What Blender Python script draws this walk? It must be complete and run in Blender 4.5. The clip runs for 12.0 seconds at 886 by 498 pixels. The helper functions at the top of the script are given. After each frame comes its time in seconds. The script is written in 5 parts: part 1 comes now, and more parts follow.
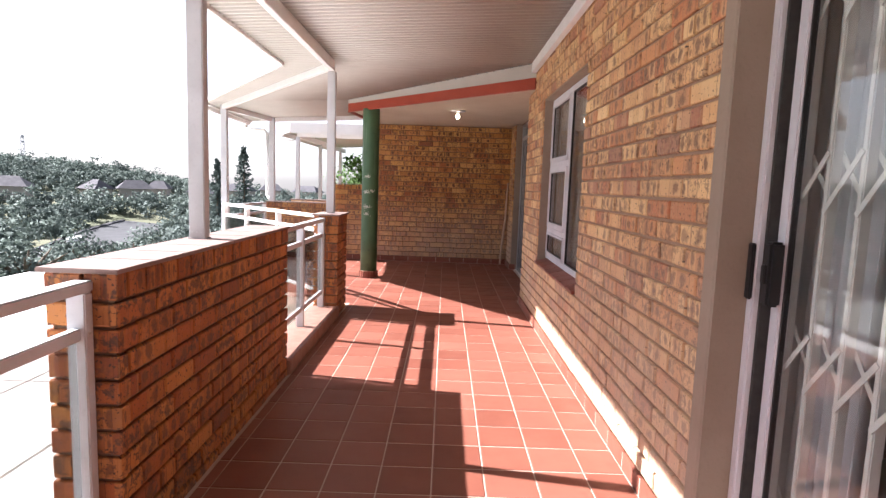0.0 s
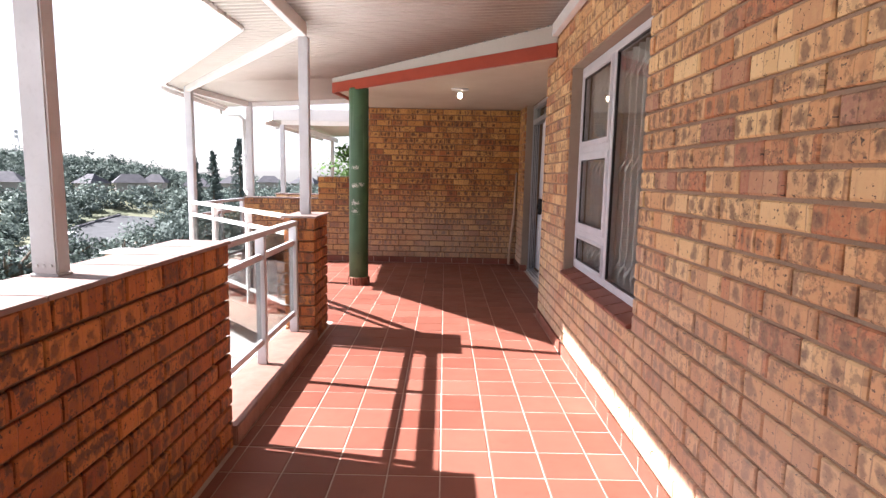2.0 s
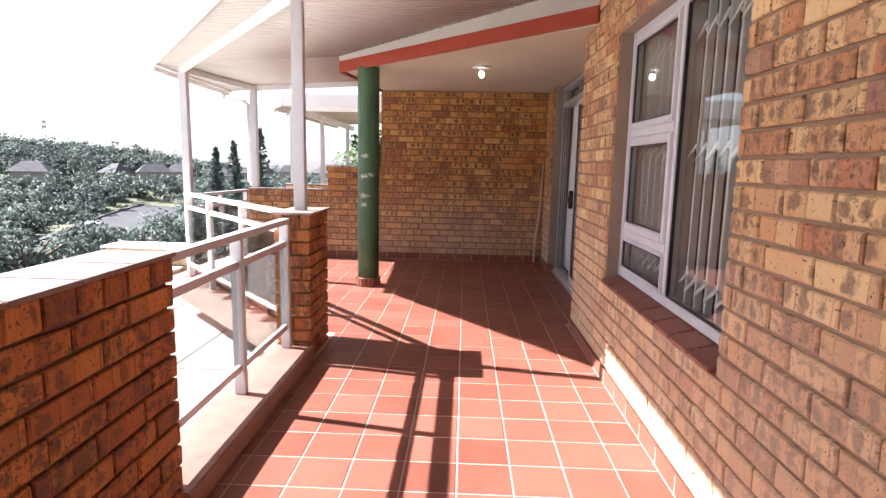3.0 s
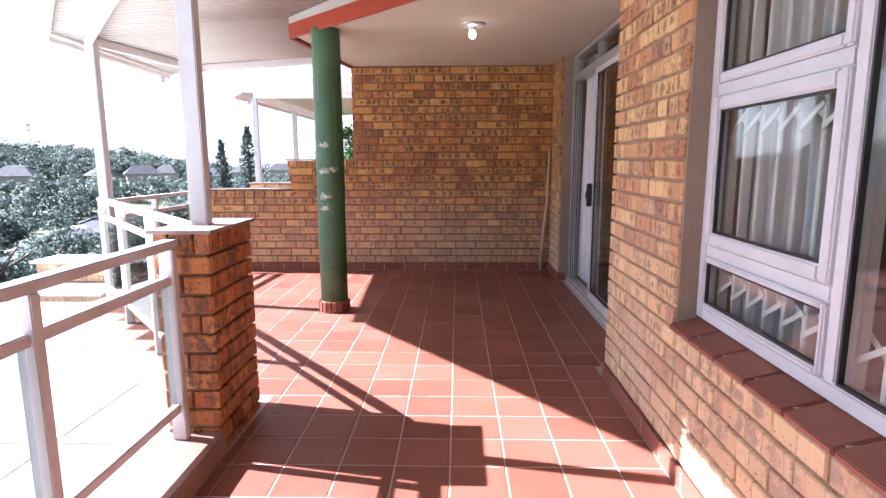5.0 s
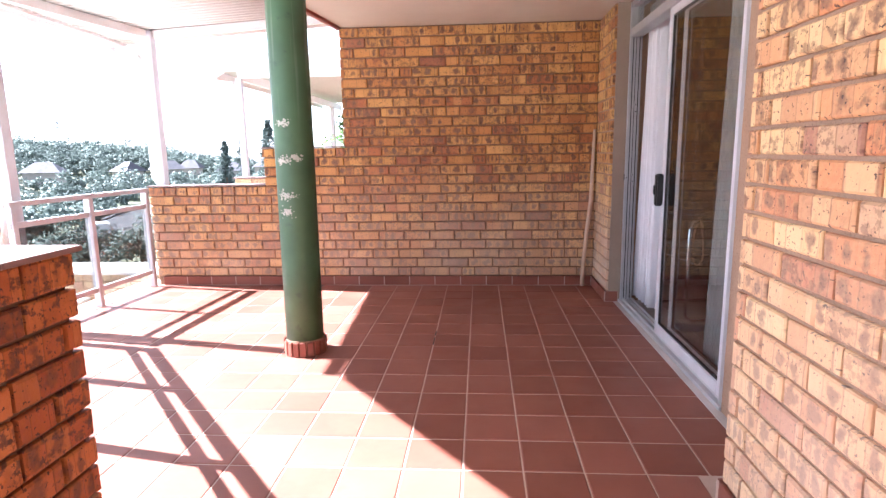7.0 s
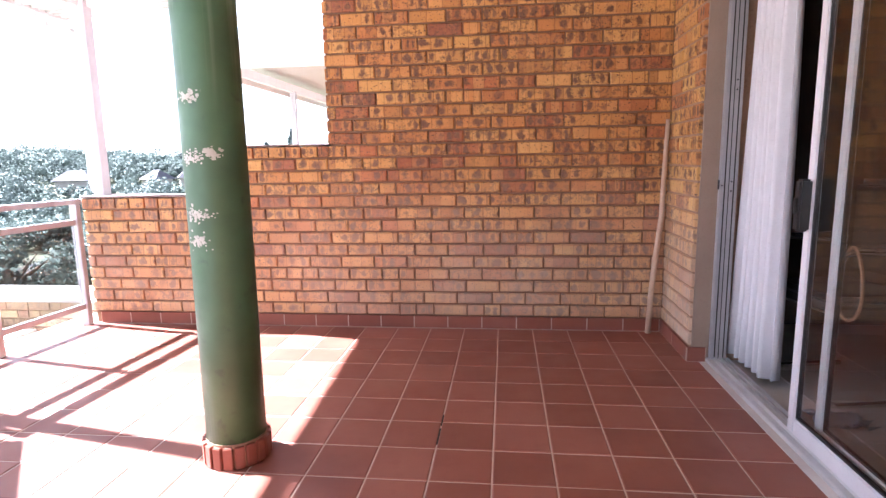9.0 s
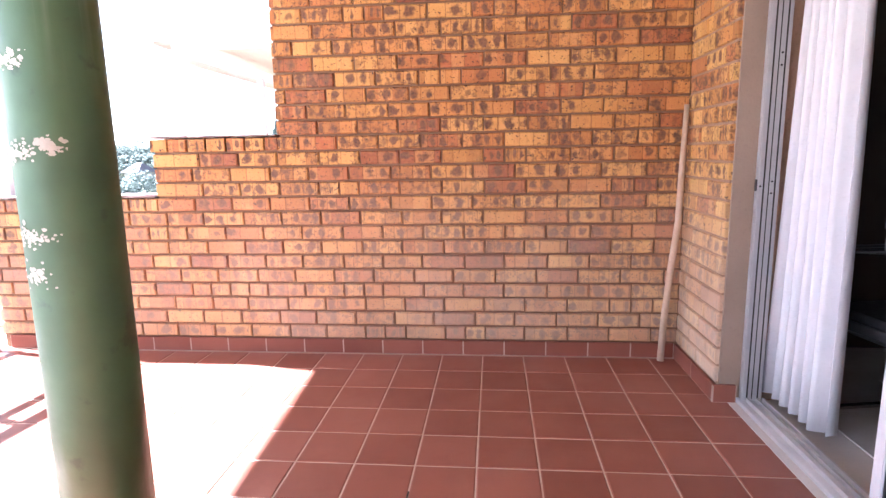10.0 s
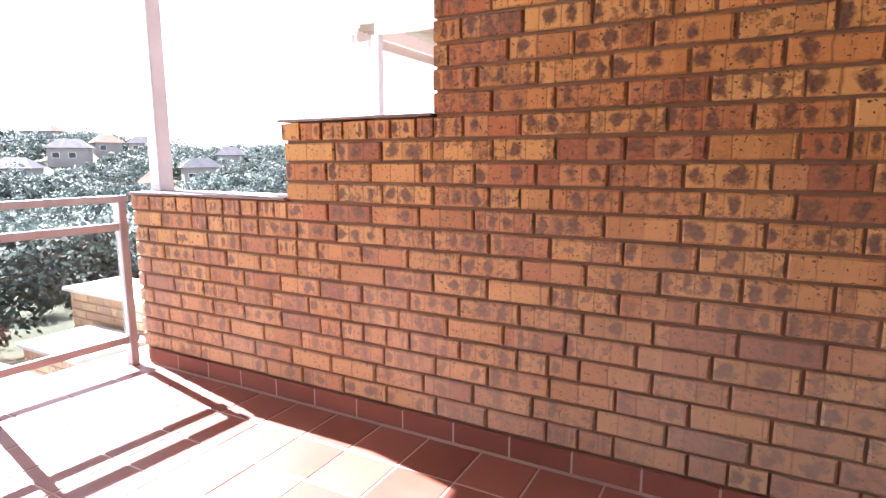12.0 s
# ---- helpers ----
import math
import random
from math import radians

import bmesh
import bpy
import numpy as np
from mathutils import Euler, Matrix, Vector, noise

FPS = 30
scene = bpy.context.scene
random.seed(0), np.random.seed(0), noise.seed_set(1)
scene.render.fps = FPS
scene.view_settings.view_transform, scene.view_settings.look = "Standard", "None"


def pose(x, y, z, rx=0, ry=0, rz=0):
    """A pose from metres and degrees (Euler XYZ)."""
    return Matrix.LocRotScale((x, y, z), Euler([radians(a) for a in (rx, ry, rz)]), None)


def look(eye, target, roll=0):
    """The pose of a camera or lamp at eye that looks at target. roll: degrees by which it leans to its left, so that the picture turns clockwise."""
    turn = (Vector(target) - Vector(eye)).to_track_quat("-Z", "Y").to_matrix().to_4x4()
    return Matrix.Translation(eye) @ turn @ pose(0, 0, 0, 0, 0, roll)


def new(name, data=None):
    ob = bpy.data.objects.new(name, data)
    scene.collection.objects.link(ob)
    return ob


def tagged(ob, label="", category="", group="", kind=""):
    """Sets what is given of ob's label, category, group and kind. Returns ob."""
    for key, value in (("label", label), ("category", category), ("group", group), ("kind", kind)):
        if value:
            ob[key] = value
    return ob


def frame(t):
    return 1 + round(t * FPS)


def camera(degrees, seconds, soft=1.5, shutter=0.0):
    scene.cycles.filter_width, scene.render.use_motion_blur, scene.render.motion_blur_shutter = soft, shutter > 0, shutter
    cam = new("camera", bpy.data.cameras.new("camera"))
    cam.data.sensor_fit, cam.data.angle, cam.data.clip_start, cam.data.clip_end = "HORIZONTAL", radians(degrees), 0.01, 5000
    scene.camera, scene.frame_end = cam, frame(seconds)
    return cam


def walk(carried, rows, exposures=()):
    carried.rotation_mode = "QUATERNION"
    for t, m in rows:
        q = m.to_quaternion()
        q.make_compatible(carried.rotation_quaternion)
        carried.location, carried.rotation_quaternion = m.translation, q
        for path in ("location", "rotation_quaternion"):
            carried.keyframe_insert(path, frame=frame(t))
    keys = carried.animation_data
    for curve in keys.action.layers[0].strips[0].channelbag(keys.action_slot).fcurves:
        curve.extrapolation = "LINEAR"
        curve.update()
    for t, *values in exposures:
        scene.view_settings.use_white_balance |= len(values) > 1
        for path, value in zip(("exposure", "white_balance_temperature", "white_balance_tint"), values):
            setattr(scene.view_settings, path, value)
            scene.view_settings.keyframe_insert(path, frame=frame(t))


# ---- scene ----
cam = camera(77.0, 12.0, soft=1.4)
PATH = [
    (0, (-0.019, -0.191, 1.293), (-0.021, 1.796, 1.07), 2.0),
    (0.5, (-0.016, -0.02, 1.283), (-0.022, 1.967, 1.051), 1.6),
    (1, (0.023, 0.245, 1.297), (-0.021, 2.229, 1.052), 1.8),
    (1.5, (-0.022, 0.568, 1.306), (-0.042, 2.553, 1.059), 1.9),
    (2, (-0.043, 0.877, 1.318), (-0.044, 2.86, 1.058), 1.2),
    (2.5, (0.004, 1.239, 1.328), (-0.071, 3.217, 1.036), 0.9),
    (3, (-0.036, 1.569, 1.316), (-0.107, 3.546, 1.018), 1.2),
    (3.2, (-0.065, 1.723, 1.347), (-0.113, 3.698, 1.036), 0.5),
    (5, (-0.006, 2.887, 1.275), (-0.058, 4.861, 0.958), -0.2),
    (5.5, (0.038, 3.253, 1.261), (-0.091, 5.221, 0.925), -1.0),
    (6, (0.037, 3.607, 1.241), (-0.123, 5.574, 0.919), -0.4),
    (6.5, (-0.03, 3.949, 1.237), (-0.103, 5.914, 0.874), -0.1),
    (7, (0.035, 4.244, 1.218), (-0.099, 6.209, 0.875), -0.9),
    (7.2, (-0.014, 4.385, 1.202), (-0.144, 6.35, 0.852), -0.2),
    (8.8, (0.035, 5.411, 1.165), (-0.191, 7.374, 0.857), -1.3),
    (9, (0.011, 5.531, 1.159), (-0.211, 7.494, 0.845), -1.0),
    (9.5, (-0.03, 5.842, 1.184), (-0.171, 7.807, 0.84), -0.8),
    (10, (0.028, 6.173, 1.165), (-0.153, 8.136, 0.825), -1.0),
    (10.5, (0.034, 6.48, 1.159), (-0.191, 8.433, 0.791), -0.3),
    (11, (-0.015, 6.809, 1.14), (-0.222, 8.768, 0.797), 0.1),
    (11.5, (-0.090, 7.120, 1.115), (-0.584, 9.035, 0.818), -0.1),
    (12, (-0.15, 7.436, 1.11), (-1.09, 9.173, 0.796), -0.1),
]
walk(cam, [(t, look(eye, target, roll)) for t, eye, target, roll in PATH],
     [(0, 2.11, 6050, 18), (1.5, 2.19, 6050, 18), (2.5, 2.25, 6050, 18), (3.2, 2.25, 6050, 18), (5, 2.61, 5500, 18), (6, 2.48, 5500, 18), (6.5, 3.03, 5500, 18), (7, 3.35, 5500, 18), (9, 3.53, 5500, 20), (9.5, 3.88, 5500, 20), (10, 4.08, 5450, 20), (11, 4.36, 5400, 20), (11.5, 3.81, 5700, 21), (12, 3.11, 5800, 22)])

# ---- light ----
SUN_DIR = Vector((1.15, -0.22, -1.0))
sun = new("sun", bpy.data.lights.new("sun", "SUN"))
sun.data.energy, sun.data.angle, sun.data.color = 5.0, radians(0.55), (1.0, 0.965, 0.90)
sun.matrix_world = look(-SUN_DIR * 20, (0, 0, 0))
world = bpy.data.worlds.new("sky")
scene.world = world
world.use_nodes = True
wn = world.node_tree
sky = wn.nodes.new("ShaderNodeTexSky")
sky.sky_type, sky.sun_disc = "NISHITA", False
sky.sun_elevation, sky.sun_rotation = radians(40.5), radians(281)
sky.air_density, sky.dust_density, sky.ozone_density = 1.0, 1.1, 1.0
wn.nodes["Background"].inputs["Strength"].default_value = 0.058
haze = wn.nodes.new("ShaderNodeHueSaturation")
haze.inputs["Saturation"].default_value = 0.33
wn.links.new(sky.outputs["Color"], haze.inputs["Color"])
wn.links.new(haze.outputs["Color"], wn.nodes["Background"].inputs["Color"])


# ---- materials ----
class Mat:
    """A small wrapper round a node material."""

    def __init__(self, name, rough=0.6, metal=0.0, color=(0.5, 0.5, 0.5)):
        self.m = bpy.data.materials.new(name)
        self.m.use_nodes = True
        self.t = self.m.node_tree
        self.b = self.t.nodes["Principled BSDF"]
        self.b.inputs["Roughness"].default_value = rough
        self.b.inputs["Metallic"].default_value = metal
        self.b.inputs["Base Color"].default_value = (*color, 1)

    def node(self, kind, **ins):
        n = self.t.nodes.new(kind)
        for k, v in ins.items():
            self.put(n, k, v)
        return n

    def put(self, n, k, v):
        sock = n.inputs[int(k[1:])] if k[0] == "i" and k[1:].isdigit() else n.inputs[k]
        if isinstance(v, bpy.types.NodeSocket):
            self.t.links.new(v, sock)
        else:
            sock.default_value = v

    def math(self, op, a, b=0.0, c=None, clamp=False):
        n = self.t.nodes.new("ShaderNodeMath")
        n.operation, n.use_clamp = op, clamp
        self.put(n, "i0", a), self.put(n, "i1", b)
        if c is not None:
            self.put(n, "i2", c)
        return n.outputs[0]

    def pos(self):
        return self.t.nodes.new("ShaderNodeNewGeometry").outputs["Position"]

    def xyz(self, v):
        return self.node("ShaderNodeSeparateXYZ", Vector=v).outputs

    def vec(self, x, y, z):
        return self.node("ShaderNodeCombineXYZ", X=x, Y=y, Z=z).outputs[0]

    def noise(self, vector, scale, detail=3.0, rough=0.55):
        n = self.node("ShaderNodeTexNoise", Vector=vector, Scale=scale, Detail=detail, Roughness=rough)
        return n.outputs["Fac"]

    def step(self, v, lo, hi, to0=0.0, to1=1.0):
        n = self.t.nodes.new("ShaderNodeMapRange")
        n.clamp = True
        for i, x in enumerate((v, lo, hi, to0, to1)):
            self.put(n, "i%d" % i, x)
        return n.outputs[0]

    def mix(self, f, a, b, mode="MIX"):
        n = self.t.nodes.new("ShaderNodeMix")
        n.data_type, n.blend_type = "RGBA", mode
        self.put(n, "i0", f)
        for i, v in ((6, a), (7, b)):
            self.put(n, "i%d" % i, (*v, 1) if isinstance(v, tuple) and len(v) == 3 else v)
        return n.outputs[2]

    def ramp(self, f, stops):
        n = self.node("ShaderNodeValToRGB", Fac=f)
        e = n.color_ramp.elements
        while len(e) < len(stops):
            e.new(0.5)
        for el, (p, c) in zip(e, stops):
            el.position, el.color = p, (*c, 1)
        return n.outputs["Color"]

    def rnd(self):
        """One number for each piece, whether it is an object of its own or an island of a joined mesh."""
        o = self.t.nodes.new("ShaderNodeObjectInfo").outputs["Random"]
        i = self.t.nodes.new("ShaderNodeNewGeometry").outputs["Random Per Island"]
        return self.math("FRACT", self.math("MULTIPLY_ADD", i, 3.37, o))

    def bump(self, h, strength=0.3, dist=0.01):
        n = self.node("ShaderNodeBump", Height=h, Strength=strength, Distance=dist)
        self.t.links.new(n.outputs[0], self.b.inputs["Normal"])

    def base(self, c):
        self.put(self.b, "Base Color", c)

    def rough(self, r):
        self.put(self.b, "Roughness", r)


def brick_material(name, ramp, light, dark, spot, crust, specks, limed=0.0, dirt=(0.115, 0.050, 0.028)):
    """Clamp-fired face brick: panels of lighter and darker fire along each brick, soft kiln spots, dark crust, specks."""
    a = Mat(name, 0.8)
    p, r = a.pos(), a.rnd()
    x, y, z = a.xyz(p)
    U, V, _ = a.xyz(a.node("ShaderNodeUVMap").outputs[0])
    off = a.math("MULTIPLY", r, 61.0)
    r2 = a.math("FRACT", a.math("MULTIPLY", r, 13.7))
    r3 = a.math("FRACT", a.math("MULTIPLY", r, 37.3))
    r4 = a.math("FRACT", a.math("MULTIPLY", r, 71.9))
    q = a.vec(a.math("ADD", a.math("ADD", x, y), off), z, off)
    wob = a.math("SUBTRACT", a.noise(q, 26.0, 3.0), 0.5)
    n = a.math("ADD", 2.0, a.math("ROUND", a.math("MULTIPLY", r2, 2.0)))
    c0 = a.math("ADD", a.math("MULTIPLY", U, n), a.math("MULTIPLY", r4, 0.4))
    cw = a.math("MULTIPLY_ADD", wob, 0.10, c0)
    wn = a.node("ShaderNodeTexWhiteNoise", Vector=a.vec(a.math("FLOOR", cw), off, 0.0))
    wv, wc = wn.outputs["Value"], a.xyz(wn.outputs["Color"])
    c = a.ramp(r, ramp)
    c = a.mix(a.step(wv, 0.55, 0.95, 0, 0.5), c, dark)
    c = a.mix(a.step(wv, 0.4, 0.05, 0, 0.5), c, light)
    cp = a.math("FRACT", cw)
    groove = a.math("MULTIPLY", a.step(a.math("MINIMUM", cp, a.math("SUBTRACT", 1.0, cp)), 0.055, 0.015), a.step(wc[2], 0.15, 0.6, 0.0, 0.75))
    c = a.mix(groove, c, tuple(v * 0.6 for v in dark))
    streak = a.noise(a.vec(a.math("MULTIPLY_ADD", a.math("ADD", x, y), 90.0, off), a.math("MULTIPLY", z, 12.0), off), 1.0, 2.0)
    c = a.mix(a.step(streak, 0.56, 0.75, 0, 0.4), c, dark)
    cf = a.math("SUBTRACT", a.math("FRACT", c0), 0.5)
    vv = a.math("MULTIPLY", a.math("SUBTRACT", V, 0.5), 0.7)
    dist = a.math("SQRT", a.math("ADD", a.math("MULTIPLY", cf, cf), a.math("MULTIPLY", vv, vv)))
    dist = a.math("MULTIPLY_ADD", wob, 0.9, dist)
    keep = a.math("MULTIPLY", a.step(wc[1], 0.34, 0.40), a.step(r3, 0.16, 0.22, 0.0, spot))
    c = a.mix(a.math("MULTIPLY", a.step(dist, 0.34, 0.17), keep), c, dirt)
    blot = a.noise(q, 32.0, 4.0, 0.65)
    c = a.mix(a.math("MULTIPLY", a.step(blot, 0.51, 0.58), a.step(r2, 0.42, 0.55, 0.0, crust)), c, (0.085, 0.040, 0.028))
    speck = a.noise(q, 75.0, 2.0)
    c = a.mix(a.step(speck, specks - 0.012, specks + 0.018, 0, 0.95), c, (0.05, 0.028, 0.022))
    fine = a.noise(p, 60.0, 4.0)
    c = a.mix(a.step(fine, 0.4, 0.8, 0, 0.3), c, light)
    lime = a.math("MULTIPLY", a.step(a.noise(p, 1.3, 3.0), 0.22, 0.70, 0.25, 1.0), a.step(z, 1.15, 0.25, 0, limed))
    c = a.mix(lime, c, (0.60, 0.48, 0.37))
    a.base(c)
    a.rough(a.step(fine, 0.3, 0.7, 0.6, 0.85))
    a.bump(a.math("ADD", a.math("MULTIPLY_ADD", groove, -0.6, a.math("MULTIPLY", speck, -0.7)), a.math("MULTIPLY_ADD", blot, 0.8, fine)), 0.45, 0.005)
    return a.m


def mortar_material(name, c0, c1):
    a = Mat(name, 0.95)
    p = a.pos()
    c = a.mix(a.noise(p, 6.0, 4.0), c0, c1)
    a.base(a.mix(a.step(a.noise(p, 90.0), 0.55, 0.7, 0, 0.5), c, (0.17, 0.11, 0.075)))
    a.bump(a.noise(p, 140.0, 4.0), 0.5, 0.004)
    return a.m


def tile_material():
    a = Mat("quarry_tile", 0.45)
    a.b.inputs["Specular IOR Level"].default_value = 0.35
    p, r = a.pos(), a.rnd()
    c = a.ramp(r, [(0.0, (0.188, 0.062, 0.041)), (0.5, (0.226, 0.078, 0.052)), (1.0, (0.256, 0.094, 0.065))])
    worn = a.noise(p, 2.2, 5.0, 0.6)
    c = a.mix(a.step(worn, 0.45, 0.75, 0, 0.25), c, (0.34, 0.150, 0.10))
    c = a.mix(a.step(a.noise(p, 9.0, 4.0), 0.60, 0.78, 0, 0.3), c, (0.16, 0.040, 0.028))
    c = a.mix(a.step(a.noise(p, 130.0, 3.0), 0.60, 0.75, 0, 0.25), c, (0.13, 0.045, 0.035))
    a.base(c)
    a.rough(a.step(a.noise(p, 5.0, 5.0), 0.3, 0.7, 0.40, 0.52))
    a.bump(a.noise(p, 25.0, 5.0), 0.12, 0.004)
    return a.m


def mottled(name, c0, c1, scale=8.0, rough=0.6, metal=0.0, bump=0.15, fine=70.0):
    a = Mat(name, rough, metal)
    p = a.pos()
    c = a.mix(a.step(a.noise(p, scale, 4.0), 0.3, 0.7), c0, c1)
    d = a.noise(p, fine, 3.0)
    a.base(a.mix(a.step(d, 0.55, 0.75, 0, 0.25), c, tuple(v * 0.75 for v in c0)))
    a.rough(a.step(a.noise(p, scale * 2.3, 4.0), 0.3, 0.7, rough * 0.85, min(1.0, rough * 1.15)))
    if bump:
        a.bump(d, bump, 0.003)
    return a.m


def column_material():
    a = Mat("green_paint", 0.32)
    p = a.pos()
    x, y, z = a.xyz(p)
    c = a.mix(a.step(a.noise(p, 4.0, 4.0), 0.3, 0.7), (0.035, 0.085, 0.038), (0.055, 0.125, 0.055))
    run = a.noise(a.vec(a.math("MULTIPLY", x, 28.0), a.math("MULTIPLY", y, 28.0), a.math("MULTIPLY", z, 0.9)), 1.0, 3.0)
    c = a.mix(a.math("MULTIPLY", a.step(run, 0.55, 0.68, 0, 0.55), a.step(z, 1.3, 1.9)), c, (0.22, 0.27, 0.20))
    c = a.mix(a.step(a.noise(p, 14.0, 4.0), 0.62, 0.7, 0, 0.5), c, (0.02, 0.045, 0.03))
    a.base(c)
    a.rough(a.step(a.noise(p, 10.0, 4.0), 0.3, 0.7, 0.42, 0.58))
    a.bump(a.noise(p, 30.0, 4.0), 0.15, 0.005)
    return a.m


def leaf_material(name, c0, c1):
    a = Mat(name, 0.7)
    a.b.inputs["Specular IOR Level"].default_value = 0.12
    p, r = a.pos(), a.rnd()
    c = a.mix(a.step(a.noise(p, 0.7, 4.0), 0.3, 0.7), c0, c1)
    c = a.mix(a.math("MULTIPLY", r, 0.5), c, tuple(v * 1.5 for v in c1))
    a.base(c)
    thin = a.node("ShaderNodeBsdfTranslucent", Color=c)
    m = a.node("ShaderNodeMixShader", Fac=0.22)
    a.t.links.new(a.b.outputs[0], m.inputs[1])
    a.t.links.new(thin.outputs[0], m.inputs[2])
    a.t.links.new(m.outputs[0], a.t.nodes["Material Output"].inputs["Surface"])
    return a.m


def glass_material(name="clear_glass", tint=(0.93, 0.95, 0.94)):
    a = Mat(name, 0.02)
    t = a.t
    clear = t.nodes.new("ShaderNodeBsdfTransparent")
    gloss = a.node("ShaderNodeBsdfGlossy", Roughness=0.02)
    face = a.node("ShaderNodeLayerWeight", Blend=0.5).outputs["Facing"]
    fres = a.math("MULTIPLY_ADD", a.math("POWER", face, 4.0), 0.80, 0.05)
    m = t.nodes.new("ShaderNodeMixShader")
    clear.inputs[0].default_value = (*tint, 1)
    t.links.new(fres, m.inputs[0])
    t.links.new(clear.outputs[0], m.inputs[1])
    t.links.new(gloss.outputs[0], m.inputs[2])
    t.links.new(m.outputs[0], t.nodes["Material Output"].inputs["Surface"])
    return a.m


def glow_material(name, color, strength):
    a = Mat(name, 0.3, color=color)
    a.b.inputs["Emission Color"].default_value = (*color, 1)
    a.b.inputs["Emission Strength"].default_value = strength
    return a.m


BRICK = brick_material("tan_face_brick", [(0.0, (0.713, 0.479, 0.226)), (0.3, (0.636, 0.375, 0.170)), (0.6, (0.568, 0.296, 0.131)), (0.8, (0.536, 0.240, 0.097)), (0.92, (0.467, 0.165, 0.068)), (1.0, (0.301, 0.136, 0.097))], (0.721, 0.520, 0.273), (0.371, 0.187, 0.099), 0.85, 0.55, 0.655, 0.7, (0.175, 0.089, 0.052))
BRICK_ORANGE = brick_material("orange_face_brick", [(0.0, (0.572, 0.322, 0.094)), (0.25, (0.533, 0.274, 0.070)), (0.5, (0.484, 0.220, 0.055)), (0.75, (0.430, 0.164, 0.045)), (0.92, (0.351, 0.109, 0.037)), (1.0, (0.223, 0.073, 0.040))], (0.582, 0.319, 0.103), (0.229, 0.076, 0.024), 1.0, 0.65, 0.642, 0.55)
BRICK_TAN = brick_material("pale_tan_face_brick", [(0.0, (0.596, 0.370, 0.117)), (0.25, (0.555, 0.315, 0.088)), (0.5, (0.504, 0.253, 0.069)), (0.75, (0.448, 0.189, 0.056)), (0.92, (0.365, 0.125, 0.046)), (1.0, (0.233, 0.084, 0.050))], (0.606, 0.366, 0.129), (0.239, 0.087, 0.030), 1.0, 0.65, 0.645, 0.9)
BRICK_RED = brick_material("deep_orange_face_brick", [(0.0, (0.487, 0.192, 0.048)), (0.25, (0.432, 0.147, 0.035)), (0.5, (0.380, 0.112, 0.028)), (0.75, (0.325, 0.087, 0.024)), (0.92, (0.261, 0.064, 0.022)), (1.0, (0.172, 0.051, 0.026))], (0.483, 0.207, 0.054), (0.193, 0.068, 0.026), 0.8, 0.9, 0.64)
MORTAR = mortar_material("mortar", (0.282, 0.178, 0.116), (0.365, 0.242, 0.161))
MORTAR_MID = mortar_material("brown_mortar", (0.19, 0.11, 0.065), (0.26, 0.155, 0.095))
MORTAR_DARK = mortar_material("dark_mortar", (0.153, 0.090, 0.054), (0.225, 0.144, 0.095))
TILE = tile_material()
GROUT = mottled("grout", (0.42, 0.32, 0.26), (0.50, 0.39, 0.32), 5.0, 0.9)
PLASTER = mottled("plaster", (0.264, 0.200, 0.149), (0.312, 0.244, 0.187), 3.0, 0.9, bump=0.4)
SOFFIT = mottled("soffit_paint", (0.480, 0.408, 0.304), (0.528, 0.456, 0.348), 2.0, 0.85, bump=0.1)
SHEET = mottled("roof_sheet_paint", (0.429, 0.398, 0.351), (0.476, 0.448, 0.398), 1.6, 0.5, bump=0.05)
WHITE = mottled("white_paint", (0.684, 0.674, 0.655), (0.760, 0.750, 0.731), 4.0, 0.45, bump=0.08)
GREYPOST = mottled("grey_white_paint", (0.460, 0.460, 0.474), (0.552, 0.552, 0.567), 5.0, 0.45, bump=0.1)
ALU = mottled("aluminium", (0.52, 0.53, 0.54), (0.60, 0.61, 0.62), 6.0, 0.38, metal=0.55, bump=0.03)
DOORFRAME = mottled("door_frame_aluminium", (0.396, 0.405, 0.414), (0.468, 0.477, 0.486), 6.0, 0.35, metal=0.4, bump=0.02)
FRAME = mottled("silver_frame_paint", (0.594, 0.594, 0.623), (0.666, 0.666, 0.698), 6.0, 0.35, metal=0.1, bump=0.02)
RED = mottled("red_fascia_paint", (0.288, 0.041, 0.019), (0.352, 0.056, 0.026), 5.0, 0.4)
BLACK = mottled("black_plastic", (0.012, 0.012, 0.013), (0.02, 0.02, 0.021), 20.0, 0.4)
# Black for gaps, with their shade put into the colour.
DARKGAP = mottled("gap_shade_black", (0.02, 0.02, 0.02), (0.035, 0.033, 0.03), 20.0, 0.8)
CAP = mottled("pale_coping", (0.211, 0.143, 0.121), (0.268, 0.191, 0.167), 5.0, 0.7)
KERB = mottled("worn_terracotta_kerb", (0.221, 0.106, 0.076), (0.289, 0.153, 0.115), 6.0, 0.6)
GREEN = column_material()
PEEL = mottled("bare_plaster_patch", (0.400, 0.400, 0.336), (0.496, 0.488, 0.432), 40.0, 0.9)
POLE = mottled("pale_bare_wood", (0.425, 0.306, 0.212), (0.527, 0.408, 0.306), 9.0, 0.75, bump=0.4)
CURTAIN = mottled("white_curtain_cloth", (0.615, 0.615, 0.647), (0.652, 0.652, 0.685), 12.0, 0.9)
# Near-black puts the gloom of the unlit rooms into the wall colour.
SHADE_WALL = mottled("shade_dark_wall", (0.050, 0.037, 0.028), (0.065, 0.050, 0.037), 2.0, 0.9)
DARKWOOD = mottled("dark_wood", (0.05, 0.025, 0.015), (0.09, 0.045, 0.025), 12.0, 0.4)
ROOMTILE = mottled("grey_floor_tile", (0.416, 0.384, 0.363), (0.544, 0.512, 0.478), 3.0, 0.4)
